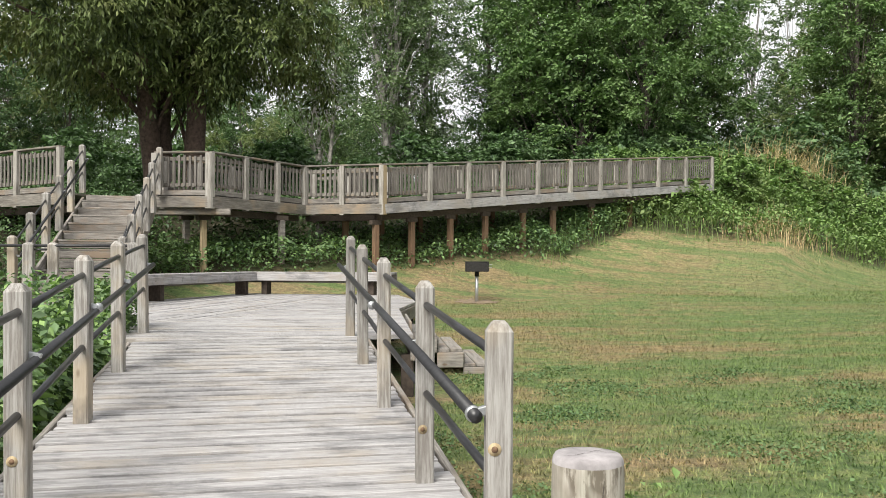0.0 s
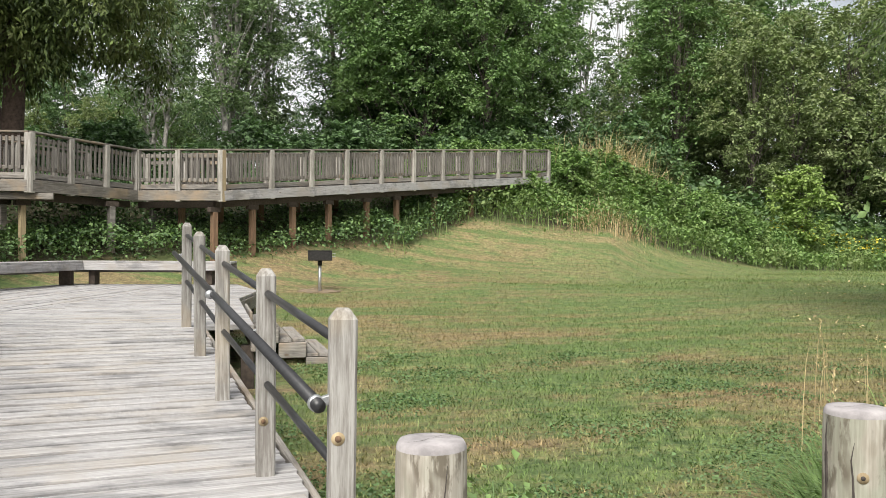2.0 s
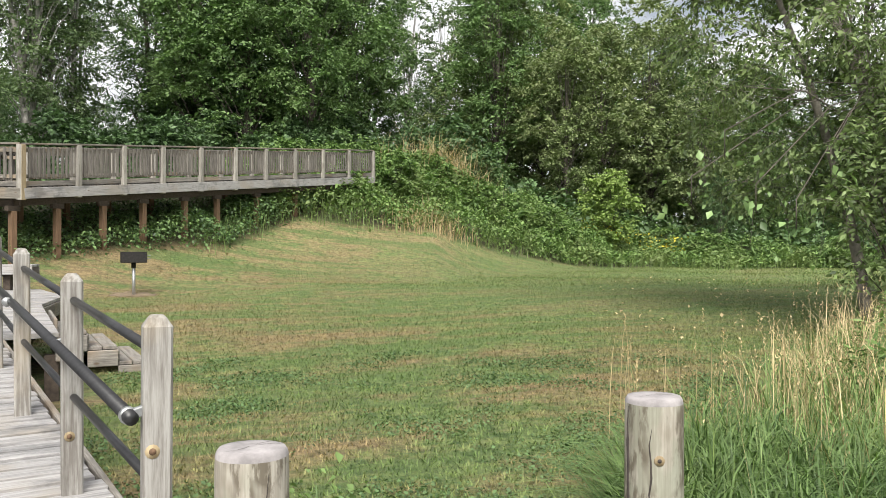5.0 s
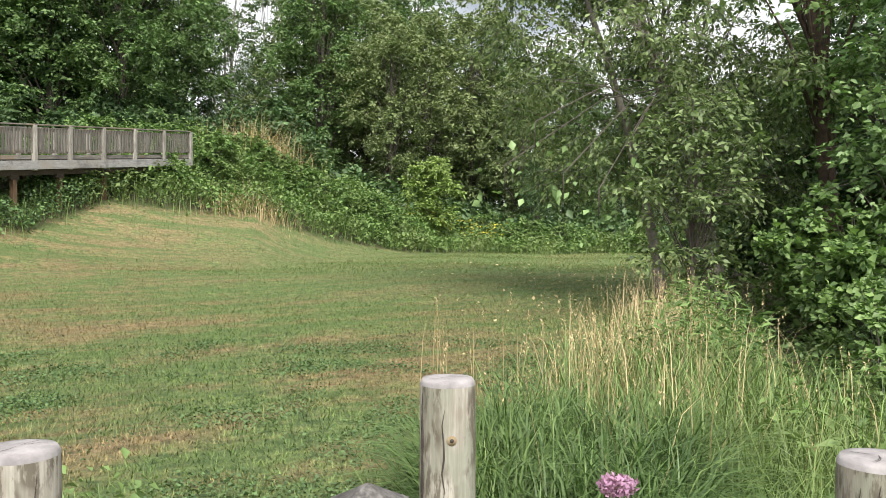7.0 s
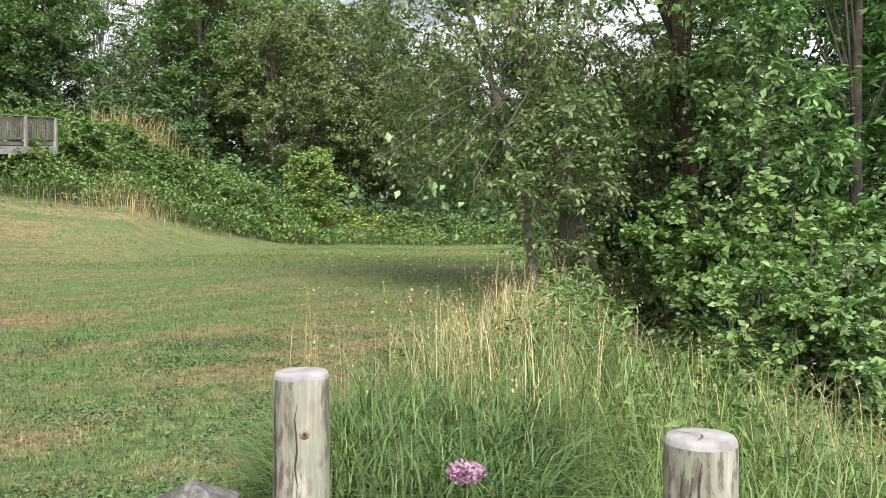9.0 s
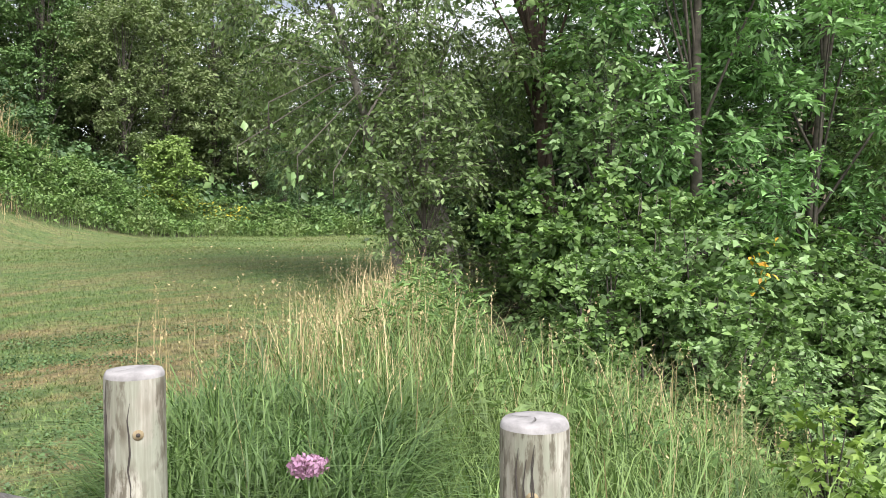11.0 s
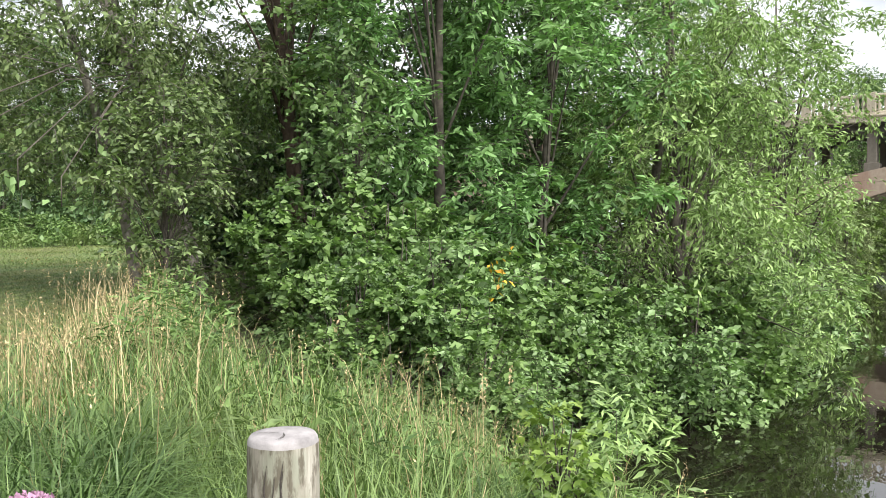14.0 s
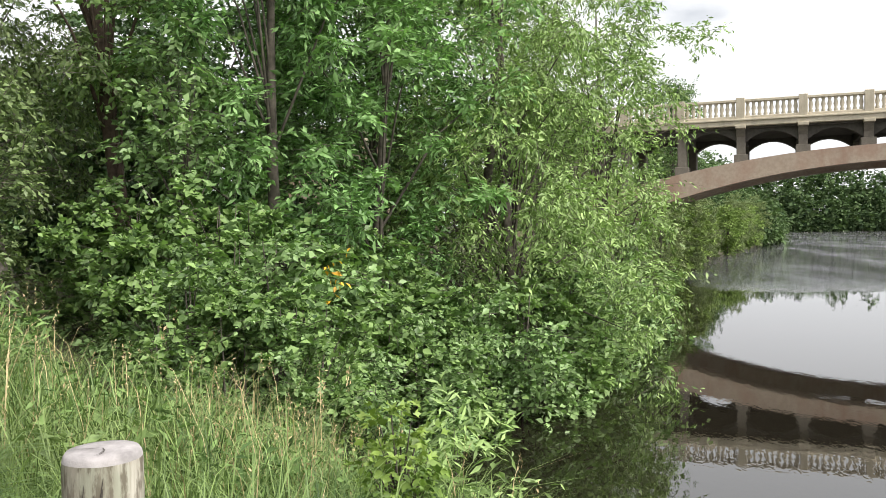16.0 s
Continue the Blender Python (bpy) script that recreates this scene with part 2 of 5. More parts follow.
L_ASH = leaf_mat("ash_leaf", (0.062, 0.125, 0.038), (0.140, 0.240, 0.076), (0.17, 0.27, 0.090), 0.48, 0.4)
L_ALDER = leaf_mat("alder_leaf", (0.046, 0.092, 0.027), (0.125, 0.190, 0.054), (0.150, 0.220, 0.064), 0.45, 0.38)
L_DOGWOOD = leaf_mat("dogwood_leaf", (0.075, 0.125, 0.042), (0.15, 0.225, 0.080), (0.17, 0.24, 0.085), 0.42, 0.38)
L_CLOVER = leaf_mat("clover_leaf", (0.045, 0.095, 0.030), (0.095, 0.160, 0.052), (0.115, 0.175, 0.060), 0.5, 0.25, gain=1.1)
L_WILLOW = leaf_mat("willow_leaf", (0.095, 0.150, 0.045), (0.185, 0.260, 0.084), (0.195, 0.270, 0.080), 0.5, 0.36)
L_MAPLE = leaf_mat("young_maple_leaf", (0.17, 0.30, 0.05), (0.26, 0.38, 0.07), (0.34, 0.38, 0.06), 0.45, 0.35, gain=0.72)
L_YELLOW = leaf_mat("yellowed_leaf", (0.52, 0.28, 0.02), (0.62, 0.36, 0.03), (0.55, 0.25, 0.02), 0.5, 0.35, gain=1.1)
L_FAR = leaf_mat("distant_leaf", (0.030, 0.062, 0.022), (0.072, 0.115, 0.040), (0.095, 0.130, 0.045), 0.95, 0.25, gain=1.2)
L_PINK = leaf_mat("pink_floret", (0.40, 0.20, 0.29), (0.50, 0.31, 0.39), (0.44, 0.25, 0.33), 0.8, 0.3, gain=0.95)
L_GOLD = leaf_mat("goldenrod_floret", (0.50, 0.40, 0.03), (0.62, 0.50, 0.05), (0.45, 0.40, 0.05), 0.7, 0.3, gain=1.1)
G_LAWN = leaf_mat("mown_grass_blade", (0.11, 0.155, 0.042), (0.21, 0.235, 0.082), (0.30, 0.225, 0.115), 0.6, 0.25, lawn=True)
G_TALL = leaf_mat("tall_green_grass", (0.060, 0.125, 0.028), (0.20, 0.275, 0.085), (0.22, 0.27, 0.08), 0.5, 0.35, gain=1.02)
G_REED = leaf_mat("reed_canary_leaf", (0.060, 0.120, 0.032), (0.135, 0.21, 0.062), (0.16, 0.225, 0.068), 0.45, 0.3, gain=0.95)
G_STRAW = leaf_mat("straw_grass", (0.36, 0.27, 0.125), (0.50, 0.40, 0.21), (0.44, 0.34, 0.16), 0.7, 0.25, gain=1.1)
G_WEED = leaf_mat("meadow_weed", (0.075, 0.15, 0.036), (0.15, 0.235, 0.062), (0.20, 0.24, 0.085), 0.55, 0.3, gain=1.05)

# lawn: mown turf with dry patches and mower stripes
M_LAWN, n, l, b = base_mat("mown_turf", 0.9)
tc = n.new("ShaderNodeTexCoord")
v = tc.outputs["Object"]
col = turf_colour(n, l, v)
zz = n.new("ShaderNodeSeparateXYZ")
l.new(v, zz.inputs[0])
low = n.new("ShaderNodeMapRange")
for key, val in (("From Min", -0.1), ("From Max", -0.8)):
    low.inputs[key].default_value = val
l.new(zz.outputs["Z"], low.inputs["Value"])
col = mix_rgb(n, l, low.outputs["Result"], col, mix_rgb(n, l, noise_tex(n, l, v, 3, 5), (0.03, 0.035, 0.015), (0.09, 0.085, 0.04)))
# floor under plants: litter and soil, with their shade mixed into the dark colour
cover = n.new("ShaderNodeAttribute")
cover.attribute_name = "litter_shade"
col = mix_rgb(n, l, cover.outputs["Fac"], col, mix_rgb(n, l, noise_tex(n, l, v, 5, 6), (0.025, 0.026, 0.012), (0.085, 0.075, 0.036)))
fine = noise_tex(n, l, v, 30, 5, (1, 1, 1), 0.75)
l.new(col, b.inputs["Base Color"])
bump(n, l, b, fine, 0.9, 0.05)

# river: dark peaty water, ruffled further off
M_WATER, n, l, b = base_mat("river_water", 0.01)
b.inputs["Base Color"].default_value = (0.012, 0.010, 0.007, 1)
b.inputs["IOR"].default_value = 1.8
tc = n.new("ShaderNodeTexCoord")
v = tc.outputs["Object"]
w1 = noise_tex(n, l, v, 1.1, 3, (0.5, 1.6, 1))
w2 = noise_tex(n, l, v, 6.0, 2, (0.6, 1.5, 1))
sep = n.new("ShaderNodeSeparateXYZ")
l.new(v, sep.inputs[0])
far = n.new("ShaderNodeMapRange")
far.inputs["From Min"].default_value = 38
far.inputs["From Max"].default_value = 54
far.inputs["To Min"].default_value = 0.005
far.inputs["To Max"].default_value = 1.0
l.new(sep.outputs["X"], far.inputs["Value"])
hmix = mix_rgb(n, l, 0.55, w1, w2)
patch = ramp(n, l, noise_tex(n, l, v, 0.11, 4, (0.25, 1.3, 1)), 0.40, 0.60, (0.12, 0.12, 0.12))
ruffle = mix_rgb(n, l, 1.0, far.outputs["Result"], patch, "MULTIPLY")
bp = n.new("ShaderNodeBump")
bp.inputs["Distance"].default_value = 1.1
l.new(ruffle, bp.inputs["Strength"])
l.new(hmix, bp.inputs["Height"])
l.new(bp.outputs["Normal"], b.inputs["Normal"])

# bridge concrete, stained
def concrete(name, a, c, stain):
    m, n, l, b = base_mat(name, 0.9)
    tc = n.new("ShaderNodeTexCoord")
    v = tc.outputs["Object"]
    f = noise_tex(n, l, v, 7, 6)
    run = noise_tex(n, l, v, 1.6, 5, (1, 1, 0.22))
    blot = noise_tex(n, l, v, 0.5, 4)
    col = mix_rgb(n, l, ramp(n, l, f, 0.3, 0.7), a, c)
    col = mix_rgb(n, l, ramp(n, l, run, 0.5, 0.75, (0, 0, 0), (0.65, 0.65, 0.65)), col, stain)
    col = mix_rgb(n, l, ramp(n, l, blot, 0.5, 0.7, (0, 0, 0), (0.4, 0.4, 0.4)), col, tuple(x * 1.15 for x in stain))
    l.new(col, b.inputs["Base Color"])
    bump(n, l, b, f, 0.35, 0.02)
    return m


M_CONC = concrete("pale_concrete", (0.51, 0.45, 0.345), (0.60, 0.535, 0.42), (0.28, 0.24, 0.18))
M_RIB = concrete("stained_arch_concrete", (0.36, 0.28, 0.215), (0.45, 0.36, 0.28), (0.29, 0.155, 0.11))
# columns and underside: same concrete, coloured darker to stand for shade under the deck
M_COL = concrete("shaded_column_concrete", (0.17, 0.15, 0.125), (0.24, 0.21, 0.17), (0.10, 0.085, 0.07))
M_UNDER = concrete("shaded_underside_concrete", (0.085, 0.078, 0.068), (0.13, 0.118, 0.10), (0.05, 0.045, 0.04))

# ---- building helpers ----
Z_AXIS = Vector((0, 0, 1))


WORLD_OF = {}


def put(ob, m, parent=None):
    """Stand ob at the world pose m, under parent if there is one."""
    ob.matrix_basis = m
    WORLD_OF[ob.name] = m.copy()
    if parent:
        ob.parent = parent
        ob.matrix_parent_inverse = WORLD_OF[parent.name].inverted()
    return ob


def empty(name, m=None, **tags):
    return tagged(put(new(name), m or Matrix()), **tags)


def mesh_of(name, verts, faces, mat, smooth=False):
    me = bpy.data.meshes.new(name)
    me.from_pydata(verts, [], faces)
    me.materials.append(mat)
    if smooth:
        me.polygons.foreach_set("use_smooth", [True] * len(me.polygons))
    me.update()
    return me


def part(name, bm, mat, parent=None, label="", m=None):
    me = bpy.data.meshes.new(name)
    bm.normal_update()
    bm.to_mesh(me)
    bm.free()
    me.materials.append(mat)
    return tagged(put(new(name, me), m or (WORLD_OF[parent.name] if parent else Matrix()), parent), label)


CACHE = {}


def box_mesh(dx, dy, dz, mat, bev=0.006):
    key = (round(dx, 3), round(dy, 3), round(dz, 3), mat.name, bev)
    if key not in CACHE:
        bm = bmesh.new()
        bmesh.ops.create_cube(bm, size=1)
        bmesh.ops.scale(bm, vec=(dx, dy, dz), verts=bm.verts)
        if bev:
            bmesh.ops.bevel(bm, geom=bm.edges[:], offset=bev, segments=1, affect="EDGES")
        me = bpy.data.meshes.new("piece")
        bm.normal_update()
        bm.to_mesh(me)
        bm.free()
        me.materials.append(mat)
        CACHE[key] = me
    return CACHE[key]


def beam(name, p0, p1, w, h, mat, parent=None, label="", bev=0.006, up=Z_AXIS):
    """A sawn timber from p0 to p1 (centre line), w wide and h high, its length along its own x."""
    p0, p1 = Vector(p0), Vector(p1)
    x = (p1 - p0).normalized()
    y = up.cross(x).normalized()
    z = x.cross(y)
    m = Matrix((x, y, z)).transposed().to_4x4()
    m.translation = (p0 + p1) / 2
    return tagged(put(new(name, box_mesh((p1 - p0).length, w, h, mat, bev)), m, parent), label)


def upright(name, p, w, d, h, mat, parent=None, turn=0.0, label="", bev=0.006):
    m = Matrix.Translation(Vector(p) + Vector((0, 0, h / 2))) @ Matrix.Rotation(turn, 4, "Z")
    return tagged(put(new(name, box_mesh(w, d, h, mat, bev)), m, parent), label)


def capped_post_mesh(w, h, mat, cap=0.035, sharp=False):
    """A square post whose top is cut to a low blunt point."""
    key = ("capped", round(w, 3), round(h, 3), mat.name)
    if key not in CACHE:
        r, c = w / 2, 0.008
        ring = [(x, y) for x, y in ((r - c, -r), (r, -r + c), (r, r - c), (r - c, r), (-r + c, r), (-r, r - c), (-r, -r + c), (-r + c, -r))]
        levels = [(0, 1.0), (h - cap, 1.0), (h - cap * 0.5, 0.5), (h, 0.03)] if sharp else [(0, 1.0), (h - cap, 1.0), (h - cap * 0.25, 0.62), (h, 0.42)]
        vs = [(x * s, y * s, z) for z, s in levels for x, y in ring]
        fs = [(k * 8 + i, k * 8 + (i + 1) % 8, k * 8 + 8 + (i + 1) % 8, k * 8 + 8 + i) for k in range(3) for i in range(8)]
        fs += [tuple(range(24, 32)), tuple(range(7, -1, -1))]
        CACHE[key] = mesh_of("post", vs, fs, mat)
    return CACHE[key]


def tube(path, radii, sides=8, cap=True):
    """Vertices and faces of a round bar along a path."""
    vs, fs = [], []
    pts = [Vector(p) for p in path]
    ref = Vector((0.31, 0.83, 0.47))
    for i, p in enumerate(pts):
        d = (pts[min(i + 1, len(pts) - 1)] - pts[max(i - 1, 0)]).normalized()
        a = d.cross(ref).normalized()
        c = d.cross(a)
        for k in range(sides):
            t = 2 * math.pi * k / sides
            vs.append(tuple(p + (a * math.cos(t) + c * math.sin(t)) * radii[i]))
    for i in range(len(pts) - 1):
        for k in range(sides):
            fs.append((i * sides + k, i * sides + (k + 1) % sides, (i + 1) * sides + (k + 1) % sides, (i + 1) * sides + k))
    if cap:
        fs.append(tuple(range(sides - 1, -1, -1)))
        fs.append(tuple((len(pts) - 1) * sides + k for k in range(sides)))
    return vs, fs


def pipe(name, path, r, mat, parent=None, label="", sides=10):
    o = Vector(path[0])
    vs, fs = tube([Vector(p) - o for p in path], [r] * len(path), sides)
    return tagged(put(new(name, mesh_of(name, vs, fs, mat, True)), Matrix.Translation(o), parent), label)


def leaf_cloud(name, pts, rng, size, mat, aspect=0.55, droop=0.35, tilt=0.5, vary=0.3, lobed=False, ang=None, dip=None):
    """A mesh of folded leaves, one at each point."""
    pts = np.asarray(pts, dtype=np.float64)
    N = len(pts)
    if ang is None:
        ang = rng.uniform(0, 2 * np.pi, N)
        dip = rng.normal(-droop, 0.45, N)
    ax = np.c_[np.cos(ang) * np.cos(dip), np.sin(ang) * np.cos(dip), np.sin(dip)]
    nr = np.c_[rng.normal(0, tilt, N), rng.normal(0, tilt, N), np.ones(N)]
    side = np.cross(ax, nr)
    side /= np.linalg.norm(side, axis=1, keepdims=True) + 1e-9
    nrm = np.cross(side, ax)
    L = size * np.clip(rng.normal(1, vary, N), 0.45, 1.8)[:, None]
    W = L * aspect * 0.5
    tip = pts + ax * L
    mid_p = pts + ax * L * 0.45
    fold = nrm * W * 0.35
    if lobed:
        q = [pts, mid_p + side * W * 0.7 - ax * L * 0.2 + fold, mid_p + side * W * 1.3 + ax * L * 0.15, mid_p + side * W * 0.5 + ax * L * 0.1, tip,
             mid_p - side * W * 0.5 + ax * L * 0.1, mid_p - side * W * 1.3 + ax * L * 0.15, mid_p - side * W * 0.7 - ax * L * 0.2 + fold]
        K, tris = 8, [(0, 1, 3), (1, 2, 3), (0, 3, 4), (0, 4, 5), (0, 5, 7), (5, 6, 7)]
    else:
        q = [pts, mid_p + side * W + fold, tip - fold * 0.6, mid_p - side * W + fold]
        K, tris = 4, [(0, 1, 2), (0, 2, 3)]
    V = np.stack(q, 1).reshape(-1, 3)
    T = (np.arange(N)[:, None, None] * K + np.array(tris)[None]).reshape(-1)
    return raw_mesh(name, V, T, mat)


def raw_mesh(name, V, T, mat):
    me = bpy.data.meshes.new(name)
    nt = len(T) // 3
    me.vertices.add(len(V))
    me.vertices.foreach_set("co", V.astype(np.float32).ravel())
    me.loops.add(len(T))
    me.loops.foreach_set("vertex_index", T.astype(np.int32))
    me.polygons.add(nt)
    me.polygons.foreach_set("loop_start", np.arange(0, nt * 3, 3, dtype=np.int32))
    me.materials.append(mat)
    me.update(calc_edges=True)
    return me


def blades(name, pts, rng, height, width, mat, bend=0.35, vary=0.3, heads=None):
    """Bent grass blades: three tapering segments each."""
    pts = np.asarray(pts, dtype=np.float64)
    N = len(pts)
    ang = rng.uniform(0, 2 * np.pi, N)
    H = np.asarray(height) * np.clip(rng.normal(1, vary, N), 0.35, 1.8)
    B = H * np.abs(rng.normal(bend, bend * 0.6, N))
    d = np.c_[np.cos(ang), np.sin(ang), np.zeros(N)]
    s = np.c_[-np.sin(ang), np.cos(ang), np.zeros(N)] * (width * rng.uniform(0.6, 1.3, N))[:, None] * 0.5
    up = np.array([0, 0, 1.0])
    p1 = pts + d * (B * 0.18)[:, None] + up * (H * 0.45)[:, None]
    p2 = pts + d * (B * 0.5)[:, None] + up * (H * 0.8)[:, None]
    p3 = pts + d * B[:, None] + up * (H * (1.0 - 0.12 * (B / H)))[:, None]
    V = np.stack([pts - s, pts + s, p1 - s * 0.9, p1 + s * 0.9, p2 - s * 0.6, p2 + s * 0.6, p3], 1).reshape(-1, 3)
    tris = np.array([(0, 1, 3), (0, 3, 2), (2, 3, 5), (2, 5, 4), (4, 5, 6)])
    T = (np.arange(N)[:, None, None] * 7 + tris[None]).reshape(-1)
    return raw_mesh(name, V, T, mat), p3

# ---- ground ----
AZ = [-180, -60, -35, -20, 0, 13, 22, 30, 38, 52, 75, 180]
HILL_UP = [0.5, 1.6, 2.1, 2.3, 2.7, 3.9, 3.5, 3.0, 2.4, 1.5, 0.8, 0.5]
HILL_FROM = [30, 18, 17, 17, 19.5, 21.5, 23.5, 31.5, 42, 44, 44, 40]
HILL_WIDE = [20, 9, 8, 8, 8.5, 14.5, 16, 18.5, 20, 20, 20, 20]
BANK_X = [-400, -10, 0, 4, 6.5, 9, 13, 20, 28, 67, 116, 295, 303]
BANK_Y = [-14, -10, -8, -4.0, -1.5, 0.5, 1.6, 0.4, -2, -7.5, -22, -62, -900]


def smooth(a, lo, hi):
    t = np.clip((a - lo) / (hi - lo), 0, 1)
    return t * t * (3 - 2 * t)


def ground_z(x, y):
    x, y = np.asarray(x, dtype=float), np.asarray(y, dtype=float)
    r, az = np.hypot(x, y), np.degrees(np.arctan2(x, y))
    z = np.interp(r, [0, 10, 20, 30, 40], [0.13, 0.36, 0.65, 0.73, 0.74])
    z = z + np.interp(az, AZ, HILL_UP) * smooth(r, np.interp(az, AZ, HILL_FROM), np.interp(az, AZ, HILL_FROM) + np.interp(az, AZ, HILL_WIDE))
    z = z + 0.05 * np.sin(x * 0.7 + 1) * np.sin(y * 0.55) * smooth(r, 4, 12)
    d = y - np.interp(x, BANK_X, BANK_Y)
    z = -2.3 + (z + 2.3) * smooth(d, -2.5, 7.0)
    return z


EDGE_AZ = [-40, -20, 0, 8, 13, 20, 27, 32, 38, 46, 60]
EDGE_R = [17.5, 18.8, 22.6, 25.0, 28.6, 30, 33.5, 37, 40.5, 42, 42]


def litter_shade(x, y):
    """How far the ground is leaf litter and dark soil in place of turf, the shade under plants put into its colour: 0
    to 1.
    """
    r, az = np.hypot(x, y), np.degrees(np.arctan2(x, y))
    wild = smooth(r - np.interp(az, EDGE_AZ, EDGE_R), 0.0, 0.8)
    bank = smooth(az, 42, 46) * (1 - smooth(az, 100, 110)) * smooth(r, 5.0, 6.0) * (1 - smooth(r - np.interp(az, [42, 48, 52, 60], [6.5, 10.5, 16, 60]), 0, 1))
    return np.clip(wild + bank, 0, 1)


def at_ground(x, y, dz=0.0):
    return Vector((x, y, float(ground_z(x, y)) + dz))


def polar(az, r, dz=0.0):
    a = radians(az)
    return at_ground(r * math.sin(a), r * math.cos(a), dz)


k = np.linspace(-1, 1, 241)
line = np.sign(k) * (np.abs(k) * 50 + np.abs(k) ** 6 * 1500)
gx, gy = np.meshgrid(line + 10, line + 15)
gz = ground_z(gx, gy)
K = len(line)
idx = np.arange(K * K).reshape(K, K)
quads = np.stack([idx[:-1, :-1], idx[:-1, 1:], idx[1:, 1:], idx[1:, :-1]], -1).reshape(-1, 4)
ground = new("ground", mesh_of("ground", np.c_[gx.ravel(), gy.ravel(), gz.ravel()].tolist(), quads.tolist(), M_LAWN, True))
ground.data.attributes.new("litter_shade", "FLOAT", "POINT").data.foreach_set("value", litter_shade(gx.ravel(), gy.ravel()).astype(np.float32))
tagged(ground, "mown lawn with dry brown patches rising to a hill", "lawn", kind="structure")

bm = bmesh.new()
bmesh.ops.create_grid(bm, x_segments=40, y_segments=40, size=1, matrix=Matrix.Translation((430, -330, -1.4)) @ Matrix.Diagonal((460, 360, 1, 1)))
water = part("water", bm, M_WATER)
tagged(water, "dark calm river reflecting the bridge and sky", "river", kind="structure")

# ---- ramp and platform ----
RU, RV = Vector((-0.2, 0.98, 0)).normalized(), Vector((0.98, 0.2, 0)).normalized()
SLOPE = 0.082
LEVEL = 0.9


def ramp_at(u, v, dz=0.0):
    return RU * u + RV * v + Vector((0, 0, LEVEL + min(0, (u - 7.75) * SLOPE) + dz))


rng = random.Random(4)
ramp_ob = empty("access_ramp", Matrix.Translation(ramp_at(4, -0.25)), label="weathered grey wooden ramp rising to a platform", category="ramp", kind="structure")
u = 0.9
while u < 7.74:
    w = 0.138
    v0, v1 = -1.25 + rng.uniform(-0.02, 0.02), 0.775 + rng.uniform(-0.02, 0.02)
    drop = rng.uniform(-0.003, 0.001)
    beam("board", ramp_at(u + w / 2, v0, -0.02 + drop), ramp_at(u + w / 2, v1, -0.02 + drop), w - 0.006, 0.04, M_DECK, ramp_ob, bev=0.003)
    u += w
for v0 in (-1.2, -0.28, 0.70):
    beam("joist", ramp_at(0.95, v0, -0.14), ramp_at(7.7, v0, -0.14), 0.045, 0.19, M_OLD, ramp_ob)
beam("edge_board", ramp_at(0.95, 0.81, -0.11), ramp_at(7.7, 0.81, -0.11), 0.035, 0.19, M_OLD, ramp_ob)
beam("edge_board", ramp_at(0.95, -1.29, -0.11), ramp_at(7.7, -1.29, -0.11), 0.035, 0.19, M_OLD, ramp_ob)
for u in (2.2, 4.8, 7.4):
    for v0 in (-1.25, 0.68):
        p = ramp_at(u, v0)
        g = float(ground_z(p.x, p.y)) - 0.2
        if p.z - 0.26 > g:
            upright("pier", (p.x, p.y, g), 0.12, 0.12, p.z - 0.24 - g, M_OLD, ramp_ob, 0.2)


